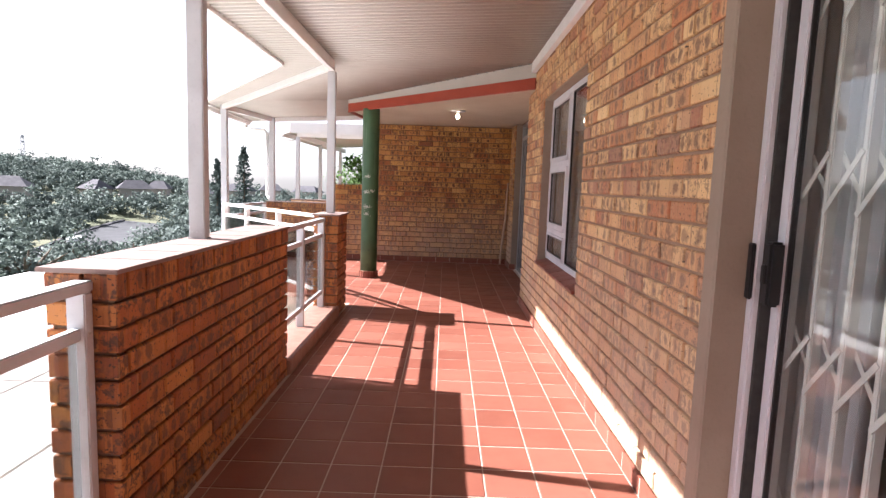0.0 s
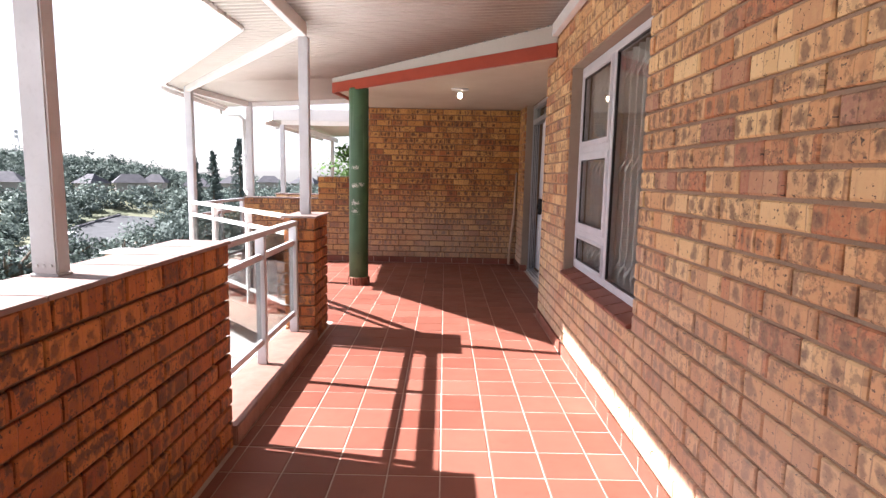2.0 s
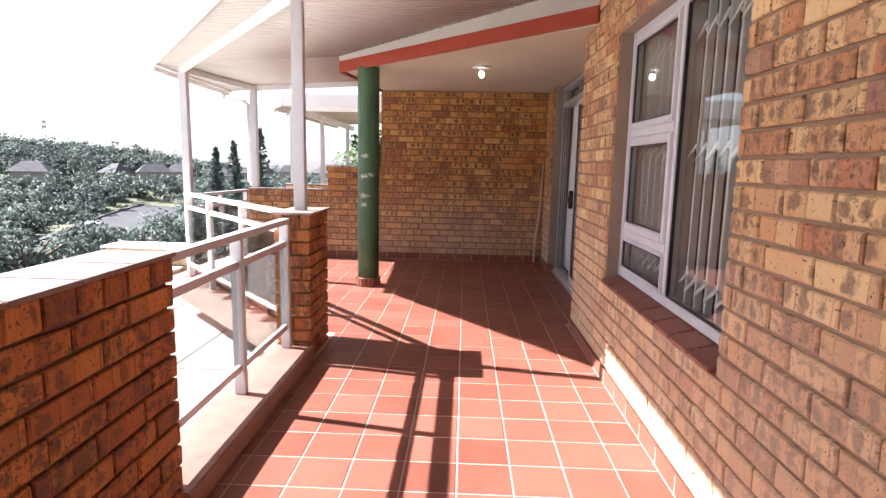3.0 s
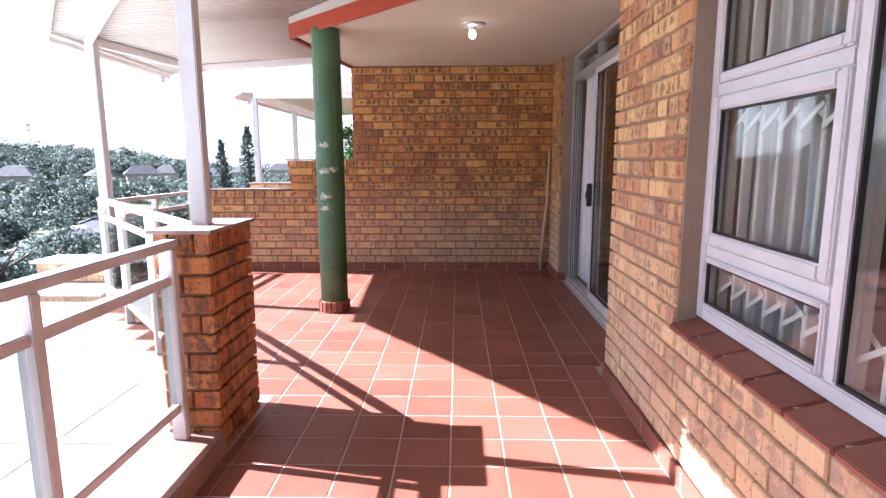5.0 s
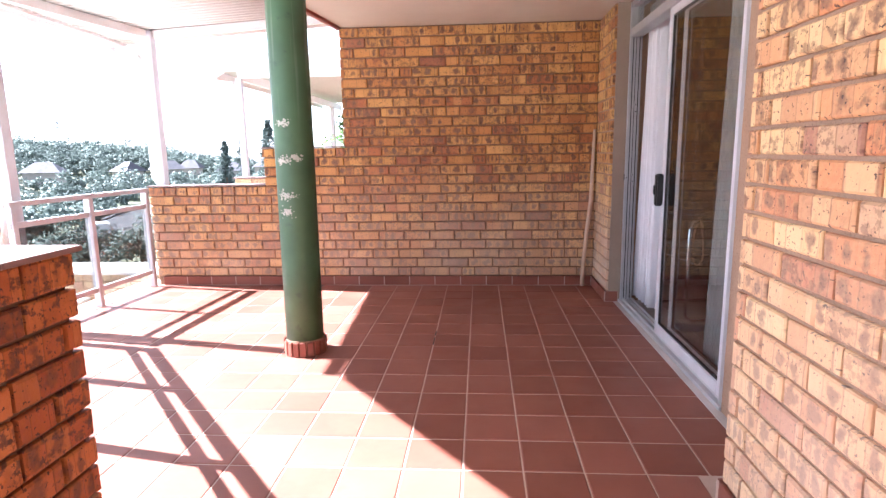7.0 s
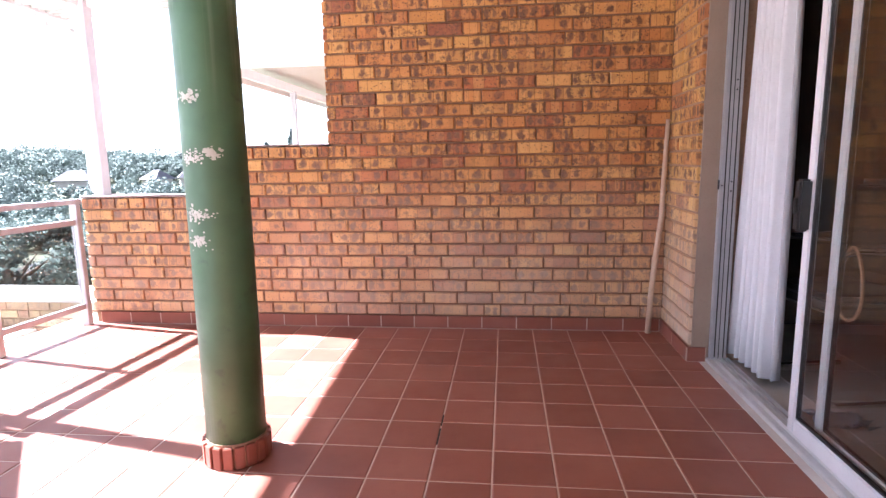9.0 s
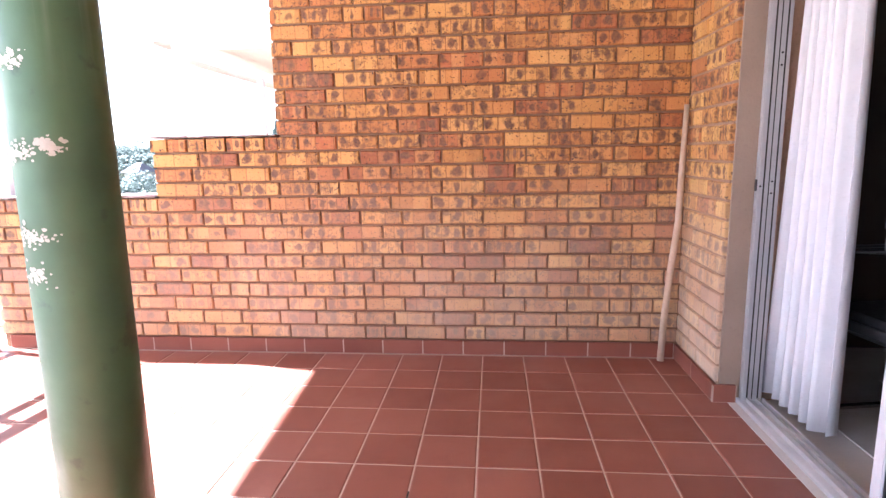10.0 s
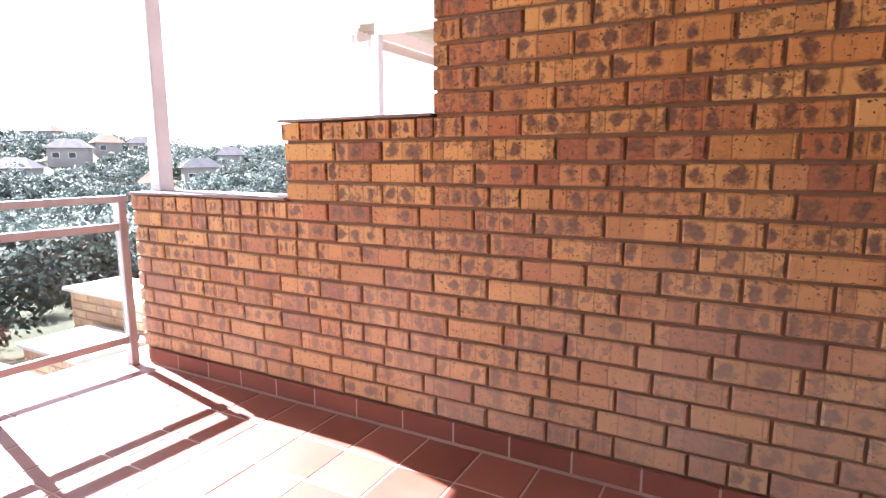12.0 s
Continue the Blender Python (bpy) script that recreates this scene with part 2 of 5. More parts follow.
CONCRETE = mottled("pale_concrete", (0.68, 0.66, 0.63), (0.76, 0.74, 0.70), 0.8, 0.85)
ASPHALT = mottled("asphalt", (0.045, 0.046, 0.05), (0.062, 0.063, 0.067), 0.3, 0.95)
SOIL = mottled("grassy_soil", (0.09, 0.11, 0.055), (0.16, 0.15, 0.09), 0.08, 0.95)
# Mid and dark leaf greens are paled and blued to paint in distance haze.
LEAF_HAZE = leaf_material("leaf_mid_haze", (0.092, 0.122, 0.106), (0.126, 0.156, 0.136))
LEAF_DARK_HAZE = leaf_material("leaf_dark_haze", (0.074, 0.096, 0.088), (0.098, 0.122, 0.110))
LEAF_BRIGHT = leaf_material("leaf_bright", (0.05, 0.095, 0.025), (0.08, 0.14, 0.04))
BARK = mottled("bark", (0.10, 0.075, 0.05), (0.16, 0.12, 0.085), 10.0, 0.95, bump=0.5)
HOUSEWALL = mottled("house_wall_paint", (0.294, 0.273, 0.252), (0.378, 0.350, 0.324), 0.5, 0.9)
ROOFTILE = mottled("grey_roof_tiles", (0.059, 0.057, 0.066), (0.091, 0.086, 0.097), 0.8, 0.9)
ROOFRED = mottled("clay_roof_tiles", (0.30, 0.13, 0.08), (0.38, 0.18, 0.11), 0.8, 0.9)
DARKPANE = mottled("dark_window_pane", (0.03, 0.035, 0.04), (0.05, 0.055, 0.06), 1.0, 0.1)
GLASS = glass_material()
RAILGLASS = glass_material("smoked_glass", (0.66, 0.67, 0.66))
CHROME = mottled("chrome", (0.6, 0.6, 0.6), (0.7, 0.7, 0.7), 9.0, 0.12, metal=1.0, bump=0.0)
HOSE = mottled("brown_rubber_hose", (0.34, 0.17, 0.09), (0.42, 0.22, 0.12), 20.0, 0.6)
RAG = mottled("blue_grey_cloth", (0.16, 0.20, 0.26), (0.24, 0.28, 0.34), 20.0, 0.95)
BODYWHITE = mottled("white_car_paint", (0.70, 0.70, 0.70), (0.76, 0.76, 0.76), 1.0, 0.25, bump=0.0)
BULB = glow_material("lit_bulb", (1.0, 0.86, 0.6), 6.0)


# ---- mesh helpers ----
def box(bm, x0, x1, y0, y1, z0, z1, bevel=0.0, turn=None):
    m = Matrix.Translation(((x0 + x1) / 2, (y0 + y1) / 2, (z0 + z1) / 2)) @ Matrix.Diagonal((abs(x1 - x0), abs(y1 - y0), abs(z1 - z0), 1))
    made = bmesh.ops.create_cube(bm, size=1.0, matrix=m)["verts"]
    if bevel:
        edges = list({e for v in made for e in v.link_edges})
        made = list({v for f in bmesh.ops.bevel(bm, geom=edges, offset=bevel, segments=2, affect="EDGES")["faces"] for v in f.verts} | {v for v in made if v.is_valid})
    if turn is not None:
        bmesh.ops.transform(bm, matrix=turn, verts=[v for v in made if v.is_valid])
    return bm


def bar(bm, a, b, w, h, bevel=0.0):
    """A rectangular bar from a to b, w wide across and h high."""
    a, b = Vector(a), Vector(b)
    d = b - a
    q = d.to_track_quat("X", "Z").to_matrix().to_4x4()
    return box(bm, -d.length / 2, d.length / 2, -w / 2, w / 2, -h / 2, h / 2, bevel, Matrix.Translation((a + b) / 2) @ q)


def tube(bm, points, radii, sides=12, cap=True):
    rings = []
    pts = [Vector(p) for p in points]
    for i, p in enumerate(pts):
        d = (pts[min(i + 1, len(pts) - 1)] - pts[max(i - 1, 0)]).normalized()
        ref = Vector((1, 0, 0)) if abs(d.x) < 0.8 else Vector((0, 1, 0))
        e1 = (ref - d * ref.dot(d)).normalized()
        e2 = d.cross(e1)
        r = radii[i] if isinstance(radii, (list, tuple)) else radii
        rings.append([bm.verts.new(p + e1 * (r * math.cos(k * math.tau / sides)) + e2 * (r * math.sin(k * math.tau / sides))) for k in range(sides)])
    for r0, r1 in zip(rings, rings[1:]):
        for k in range(sides):
            bm.faces.new((r0[k], r0[(k + 1) % sides], r1[(k + 1) % sides], r1[k]))
    if cap:
        bm.faces.new(rings[0][::-1]), bm.faces.new(rings[-1])
    return bm


def prism(bm, outline, z0, z1):
    """A slab over a plan outline; z0 and z1 are numbers or functions of x, y."""
    lo = [bm.verts.new((x, y, z0(x, y) if callable(z0) else z0)) for x, y in outline]
    hi = [bm.verts.new((x, y, z1(x, y) if callable(z1) else z1)) for x, y in outline]
    n = len(lo)
    bm.faces.new(lo[::-1]), bm.faces.new(hi)
    for i in range(n):
        bm.faces.new((lo[i], lo[(i + 1) % n], hi[(i + 1) % n], hi[i]))
    bmesh.ops.recalc_face_normals(bm, faces=bm.faces)
    return bm


def to_mesh(name, bm, material, smooth=False):
    me = bpy.data.meshes.new(name)
    bm.to_mesh(me)
    bm.free()
    me.materials.append(material)
    if smooth:
        me.polygons.foreach_set("use_smooth", [True] * len(me.polygons))
    return me


def part(name, bm, material, parent, label="", smooth=False):
    ob = new(name, to_mesh(name, bm, material, smooth))
    ob.parent = parent
    return tagged(ob, label)


def thing(name, at=(0, 0, 0), label="", category="", group="", kind="", rz=0):
    ob = new(name)
    ob.empty_display_size = 0.1
    ob.matrix_world = pose(*at, 0, 0, rz)
    return tagged(ob, label, category, group, kind)


def solid(name, bm, material, label, category, kind="", group="", smooth=False):
    return tagged(new(name, to_mesh(name, bm, material, smooth)), label, category, group, kind)


def B(*a, **k):
    return box(bmesh.new(), *a, **k)


# ---- plan ----
XE = 0.865            # face of the house wall along the balcony
YF = 9.285             # face of the end wall
XL = -1.04            # inner face of the low walls on the open side
DOOR_X = 1.155
COURSE, PITCH = 0.085, 0.2335
SKIRT = 0.085
CORNER_Y = 6.06       # where the house wall steps back to the sliding door
RET_X, RET_Y = 1.05, 8.735
SOFFIT_Z = 2.30


def sheet_z(x):
    return 2.585 + 0.055 * (x - XE)


# ---- the large structure ----
# house wall with its door and window openings
DY0, DY1, DZ = -0.75, 1.60, 2.12
WY0, WY1, WZ0, WZ1 = 3.48, 5.09, 0.605, 2.12
bm = bmesh.new()
MX0, MX1 = XE + 0.014, XE + 0.24
for y0, y1, z0, z1 in ((-3.2, DY0, 0, 2.85), (DY0, DY1, DZ, 2.85), (DY1, WY0, 0, 2.85), (WY0, WY1, 0, WZ0), (WY0, WY1, WZ1, 2.85), (WY1, CORNER_Y - 0.011, 0, 2.85)):
    box(bm, MX0, MX1, y0, y1, z0, z1)
wall_east = solid("wall_east", bm, MORTAR, "yellow and brown face brick house wall with raked joints", "wall", "structure")
# the recess: wall beside and above the sliding door
bm = bmesh.new()
box(bm, MX1, DOOR_X + 0.2, CORNER_Y - 0.24, CORNER_Y - 0.011, 0, 2.5)
box(bm, DOOR_X, DOOR_X + 0.2, CORNER_Y - 0.011, 6.76, 0, 2.5)
box(bm, RET_X + 0.011, DOOR_X + 0.2, RET_Y + 0.003, YF + 0.24, 0, SOFFIT_Z - 0.002)
wall_return = solid("wall_return", bm, MORTAR, "short return wall of face brick beside the sliding door", "wall", "structure")
bm = bmesh.new()
box(bm, RET_X + 0.02, DOOR_X + 0.03, RET_Y - 0.012, RET_Y + 0.003, 0.0, SOFFIT_Z - 0.002)
solid("plaster_reveal", bm, PLASTER, "bare grey-brown plaster reveal beside the sliding door", "plaster reveal", "structure")
# end wall, stepping down towards the open side
EX = -1.19
STEP2_X, LOW_X = -1.94, -3.06
STEP_Z, LOW_Z = SKIRT + 14 * COURSE, SKIRT + 10 * COURSE
bm = bmesh.new()
box(bm, EX + 0.008, RET_X + 0.03, YF + 0.015, YF + 0.23, 0, SOFFIT_Z - 0.002)
box(bm, STEP2_X + 0.008, EX + 0.008, YF + 0.015, YF + 0.23, 0, STEP_Z - 0.012)
box(bm, LOW_X + 0.008, STEP2_X + 0.008, YF + 0.015, YF + 0.23, 0, LOW_Z - 0.012)
wall_north = solid("wall_north", bm, MORTAR_MID, "face brick end wall that steps down to a low parapet", "wall", "structure")
# low walls on the open side
W1Y0, W1Y1, W1X, W1Z = 1.53, 3.43, -1.27, 0.990
bm = B(W1X + 0.012, XL - 0.018, W1Y0 + 0.015, W1Y1 - 0.015, -0.3, W1Z - 0.02)
wall_west = solid("wall_west", bm, MORTAR_DARK, "low parapet wall of orange face brick along the balcony", "wall", "structure")
PY0, PY1, PX0, PZ = 5.15, 5.62, -1.275, 0.980
bm = B(PX0 + 0.015, XL - 0.018, PY0 + 0.015, PY1 - 0.015, -0.3, PZ - 0.02)
wall_pier = solid("brick_pier", bm, MORTAR_DARK, "square face brick pier carrying a roof post", "pier", "structure")


def coping(x0, x1, y0, y1, z0, z1, n):
    """Coping of n thin slabs laid along the longer side."""
    t = thing("coping", (x0, y0, z0), "pale pinkish coping slabs on a brick parapet", "coping", "", "structure")
    part("bed", B(0.006, x1 - x0 - 0.006, 0.006, y1 - y0 - 0.006, 0.0, z1 - z0 - 0.004), GROUT, t)
    lx, ly = x1 - x0, y1 - y0
    for i in range(n):
        o = (i * lx / n + 0.0015, (i + 1) * lx / n - 0.0015, 0, ly) if lx > ly else (0, lx, i * ly / n + 0.0015, (i + 1) * ly / n - 0.0015)
        part("slab", B(*o, 0.001, z1 - z0, bevel=0.0025), CAP, t)


coping(W1X - 0.02, XL + 0.012, W1Y0 - 0.015, W1Y1 + 0.012, W1Z - 0.006, W1Z + 0.010, 8)
coping(PX0 - 0.02, XL + 0.02, PY0 - 0.02, PY1 + 0.02, PZ - 0.006, PZ + 0.010, 2)
coping(LOW_X - 0.01, STEP2_X - 0.003, YF - 0.012, YF + 0.25, LOW_Z, LOW_Z + 0.012, 5)
coping(STEP2_X - 0.03, EX - 0.003, YF - 0.012, YF + 0.25, STEP_Z, STEP_Z + 0.010, 3)

# floor bed, kerb under the railing, slab edge
OUT = [(-1.32, -3.2), (-1.32, 5.55), (-3.35, 7.72), (-3.30, YF + 0.24), (DOOR_X + 0.1, YF + 0.24), (DOOR_X + 0.1, -3.2)]
floor = solid("floor", prism(bmesh.new(), OUT, -0.22, -0.0025), GROUT, "balcony floor of terracotta quarry tiles with pale joints", "floor", "structure")
for y0, y1 in ((-3.2, W1Y0), (W1Y1, PY0)):
    solid("kerb", B(-1.30, XL + 0.02, y0, y1, -0.004, 0.095, bevel=0.006), KERB, "low tiled kerb under the balcony railing", "kerb", "structure")

# soffit over the recess, red fascia round it
BR, BT, BF = (XE, 5.64), (-1.40, 7.72), (EX + 0.0, YF)
bm = prism(bmesh.new(), [(XE + 0.0, BR[1] + 0.03), (BT[0] + 0.04, BT[1] + 0.02), (EX + 0.03, YF + 0.26), (DOOR_X + 0.25, YF + 0.26), (DOOR_X + 0.25, CORNER_Y), (XE, CORNER_Y)], SOFFIT_Z, SOFFIT_Z + 0.10)
solid("ceiling", bm, SOFFIT, "cream painted flat soffit over the recessed balcony", "ceiling", "structure")


def fascia(a, b):
    bm = bar(bmesh.new(), (a[0], a[1], SOFFIT_Z + 0.032 + (0.035 if a == BR else 0)), (b[0], b[1], SOFFIT_Z + 0.032), 0.035, 0.115, 0.004)
    return solid("fascia", bm, RED, "red painted fascia board at the soffit edge", "fascia board", "structure")


fascia(BR, BT)
fascia((BT[0], BT[1] + 0.0175), (BF[0], BF[1] - 0.003))

# corrugated roof sheet
def edge_x(y):
    if y < 5.40:
        return -1.64
    if y < 7.62:
        return -1.64 - (y - 5.40) / 2.22 * 1.74
    return -3.38 - (y - 7.62) * 0.06


def inner_x(y):
    """The sheet stops at the red fascia, over the recess."""
    if y < BR[1]:
        return XE - 0.002
    if y < BT[1]:
        return BR[0] + (y - BR[1]) / (BT[1] - BR[1]) * (BT[0] - BR[0]) - 0.0
    if y < YF:
        return BT[0] + (y - BT[1]) / (YF - BT[1]) * (BF[0] - BT[0])
    return EX


def roof_sheet(y0, y1, left, right, height, pitch=0.076, depth=0.017, per=16):
    n = int((y1 - y0) / pitch * per)
    vs, fs = [], []
    for i in range(n + 1):
        y = y0 + (y1 - y0) * i / n
        w = depth * max(-1.0, min(1.0, 2.6 * math.cos(math.tau * (y - y0) / pitch)))
        for x in (left(y), right(y)):
            vs.append((x, y, height(x) + w))
            vs.append((x, y, height(x) + w + 0.003))
    for i in range(n):
        a, b = 4 * i, 4 * i + 4
        fs += [(a, a + 2, b + 2, b), (a + 1, b + 1, b + 3, a + 3), (a, b, b + 1, a + 1), (a + 2, a + 3, b + 3, b + 2)]
    me = bpy.data.meshes.new("roof_sheet")
    me.from_pydata(vs, [], fs)
    me.polygons.foreach_set("use_smooth", [True] * len(me.polygons))
    me.materials.append(SHEET)
    return me


tagged(new("roof", roof_sheet(-3.2, 9.9, edge_x, inner_x, sheet_z)), "cream corrugated metal roof sheeting over the balcony", "roof", "", "structure")


def beam(a, b, w=0.055, h=0.10, mat=None, drop=0.0175, name="roof_beam", label="white painted steel roof beam"):
    za, zb = sheet_z(a[0]) - drop - h / 2, sheet_z(b[0]) - drop - h / 2
    return solid(name, bar(bmesh.new(), (*a, za), (*b, zb), w, h, 0.004), mat or WHITE, label, "beam", "structure")


P1, P2, P3, P4 = (-1.215, 2.52), (-1.155, 5.35), (-3.21, 7.90), (-3.0, 9.43)
beam((-1.22, -3.2), (-1.15, 5.31))
beam((XE - 0.03, -3.2), (XE - 0.03, 5.62), 0.05, 0.10, name="wall_plate", label="white painted wall plate under the roof sheets")
beam((-1.17, 5.39), (P3[0], P3[1] - 0.03), 0.05, 0.07)
beam((P3[0] + 0.002, P3[1] + 0.03), (P4[0] - 0.02, P4[1] - 0.03), 0.05, 0.07)
beam((P4[0] + 0.03, P4[1] + 0.02), (EX, P4[1] + 0.02), 0.05, 0.07)
# eaves trims
for a, b in (((-1.645, -3.2), (-1.645, 5.38)), ((-1.65, 5.40), (-3.38, 7.615)), ((-3.385, 7.63), (-3.515, 9.9))):
    za, zb = sheet_z(a[0]) - 0.01, sheet_z(b[0]) - 0.01
    solid("eaves_trim", bar(bmesh.new(), (*a, za), (*b, zb), 0.03, 0.06, 0.003), WHITE, "white metal trim along the roof eaves", "eaves trim", "structure")
# flashing between fascia and sheet
for a, b in ((BR, BT), (BT, BF)):
    bm2 = bmesh.new()
    o = Vector((a[1] - b[1], b[0] - a[0], 0)).normalized() * 0.012
    pts = []
    for p in (a, b):
        for dz in (0, 1):
            z = SOFFIT_Z + 0.086 + (0.035 if p == BR else 0) if dz == 0 else sheet_z(p[0]) - 0.0185
            pts.append((p[0], p[1], z))
    vs = [bm2.verts.new((x + s * o.x, y + s * o.y, z)) for s in (0, 1) for x, y, z in pts]
    for f in ((0, 1, 3, 2), (4, 6, 7, 5), (0, 4, 5, 1), (2, 3, 7, 6), (1, 5, 7, 3), (0, 2, 6, 4)):
        bm2.faces.new([vs[i] for i in f])
    bmesh.ops.recalc_face_normals(bm2, faces=bm2.faces)
    # Added dark strip: stands in for shade in the gaps under the ribs.
    q = Vector((o.x, o.y)) * -2.2
    bm = bar(bmesh.new(), (a[0] + q.x, a[1] + q.y, 2.505), (b[0] + q.x, b[1] + q.y, 2.505), 0.02, 0.21)
    solid("filler_strip", bm, DARKGAP, "added dark strip standing in for the shaded gaps under the roof sheet ribs", "filler strip", "structure")
    solid("flashing", bm2, SHEET, "cream metal flashing above the red fascia", "flashing", "structure")


def roof_post(at, z0, z1, w=0.078, d=0.06):
    t = thing("roof_post", (at[0], at[1], z0), "grey-white painted square steel post holding the roof", "post", "roof posts")
    part("shaft", B(-w / 2, w / 2, -d / 2, d / 2, 0.004, z1 - z0, bevel=0.005), GREYPOST, t)
    part("base_plate", B(-w / 2 - 0.004, w / 2 + 0.004, -d / 2 - 0.004, d / 2 + 0.004, 0, 0.006, bevel=0.002), GREYPOST, t)
    for i in (-1, 0, 1):
        part("bolt", tube(bmesh.new(), [(i * w * 0.27, -d / 2, 0.032), (i * w * 0.27, -d / 2 - 0.004, 0.032)], 0.005, 6), ALU, t)
    return t


roof_post(P1, W1Z + 0.010, sheet_z(P1[0]) - 0.116)
roof_post(P2, PZ + 0.010, sheet_z(P2[0]) - 0.116)
roof_post(P3, -0.22, sheet_z(P3[0]) - 0.02, 0.085, 0.085)
roof_post(P4, LOW_Z + 0.012, sheet_z(P4[0]) - 0.02, 0.085, 0.085)

# green column
def green_column():
    t = thing("column", (-1.061, 7.523, 0), "round green painted column with peeling patches on a brick ring", "column")
    bm = tube(bmesh.new(), [(0, 0, 0.09), (0, 0, 0.5), (0.002, 0, 1.2), (0, 0, 1.8), (0, 0, SOFFIT_Z - 0.02), (0, 0, SOFFIT_Z)], [0.114, 0.1135, 0.113, 0.113, 0.1135, 0.1135], 48)
    part("shaft", bm, GREEN, t, smooth=True)
    bm = tube(bmesh.new(), [(0, 0, 0), (0, 0, 0.098)], 0.117, 32)
    part("ring_core", bm, MORTAR, t)
    n = 18
    for i in range(n):
        a = math.tau * i / n
        bm = B(0.10, 0.131, -0.018, 0.018, 0.002, 0.09, bevel=0.003, turn=Matrix.Rotation(a, 4, "Z"))
        part("brick", bm, TILE, t)
    # flaked patches where the paint has come off
    rng = random.Random(4)
    for a0, z, w, h in ((-1.80, 1.395, 0.06, 0.026), (-1.80, 1.185, 0.085, 0.032), (-1.15, 1.20, 0.04, 0.022), (-1.80, 0.985, 0.085, 0.030), (-1.76, 0.885, 0.06, 0.030)):
        bm = bmesh.new()
        for _ in range(80):
            ca, cz = a0 + rng.gauss(0, w / 0.11 / 3.2), z + rng.gauss(0, h / 2.6)
            r = rng.uniform(0.002, 0.0075)
            vs = []
            for k in range(7):
                rr = r * rng.uniform(0.6, 1.2)
                aa, zz = ca + rr * math.cos(k * math.tau / 7) / 0.11, cz + rr * math.sin(k * math.tau / 7) * 0.8
                R = 0.1142 + rng.uniform(0, 0.0006)
                vs.append(bm.verts.new((R * math.cos(aa), R * math.sin(aa), zz)))
            bm.faces.new(vs)
        part("peeled_patch", bm, PEEL, t, "bare pale plaster showing through flaked paint")
    return t


green_column()


# ---- railings ----
def railing(a, b, z0, posts, label="white painted metal balustrade with glass panels", mat=None, top=0.955):
    """A balustrade from a to b (plan points) that stands on z0; posts are fractions along it."""
    mat = mat or GREYPOST
    a, b = Vector((*a, 0)), Vector((*b, 0))
    t = thing("railing", (a.x, a.y, z0), label, "railing", "balcony railings")
    d = b - a
    u = d.normalized()
    part("top_rail", bar(bmesh.new(), (0, 0, top - z0 - 0.018), d + Vector((0, 0, top - z0 - 0.018)), 0.06, 0.036, 0.005), mat, t)
    part("mid_rail", bar(bmesh.new(), (0, 0, top - z0 - 0.165), d + Vector((0, 0, top - z0 - 0.165)), 0.03, 0.04, 0.004), mat, t)
    part("bottom_rail", bar(bmesh.new(), (0, 0, 0.145), d + Vector((0, 0, 0.145)), 0.03, 0.04, 0.004), mat, t)
    q = d.to_track_quat("X", "Z").to_matrix().to_4x4()
    for f in posts:
        p = d * f
        post = part("post", B(-0.02, 0.02, -0.03, 0.03, 0.0, top - z0 - 0.036, bevel=0.004, turn=Matrix.Translation(p) @ q), mat, t)
        for z in (0.145, top - z0 - 0.165):
            part("screw", tube(bmesh.new(), [p + q @ Vector((0, -0.03, z)), p + q @ Vector((0, -0.034, z))], 0.005, 6), ALU, post)
    for f0, f1 in zip(posts, posts[1:]):
        p0, p1 = d * f0 + u * 0.025, d * f1 - u * 0.025
        g = part("glass_panel", bar(bmesh.new(), p0 + Vector((0, 0, (0.165 + top - z0 - 0.185) / 2)), p1 + Vector((0, 0, (0.165 + top - z0 - 0.185) / 2)), 0.006, top - z0 - 0.35), RAILGLASS, t, "smoked glass balustrade panel")
        g.visible_shadow = False
    return t


railing((-1.19, W1Y1 + 0.01), (-1.19, PY0 - 0.01), 0.095, [0.03, 0.53, 0.975])
railing((-1.14, -2.9), (-1.14, W1Y0 - 0.006), 0.095, [0.0, 0.36, 0.70, 0.994], top=0.965)
RC = (-3.16, 7.74)
railing((-1.33, PY1 + 0.04), RC, 0.0, [0.02, 0.36, 0.70, 0.985], mat=WHITE)
railing((RC[0] + 0.01, RC[1] + 0.04), (-3.065, YF - 0.03), 0.0, [0.02, 0.5, 0.975], mat=GREYPOST, top=0.93)


# ---- window in the house wall ----
FX0, FX1 = XE + 0.085, XE + 0.135


def frame_bar(parent, y0, y1, z0, z1, x0=FX0, x1=FX1, mat=None, name="frame_bar"):
    return part(name, B(x0, x1, y0, y1, z0, z1, bevel=0.006), mat or FRAME, parent)


def casement(parent, y0, y1, z0, z1, w=0.045):
    s = part("casement", B(FX0 - 0.012, FX0 + 0.03, y0, y0 + w, z0, z1, bevel=0.006), FRAME, parent)
    for o in ((y1 - w, y1, z0, z1), (y0 + w, y1 - w, z0, z0 + w), (y0 + w, y1 - w, z1 - w, z1)):
        part("sash_bar", B(FX0 - 0.012, FX0 + 0.03, *o, bevel=0.006), FRAME, s)
    part("gasket", ring_frame(FX0 - 0.001, FX0 + 0.012, y0 + w, y1 - w, z0 + w, z1 - w, 0.008), BLACK, s)
    g = part("pane", B(FX0 + 0.004, FX0 + 0.009, y0 + w, y1 - w, z0 + w, z1 - w), GLASS, s)
    g.visible_shadow = False
    return s


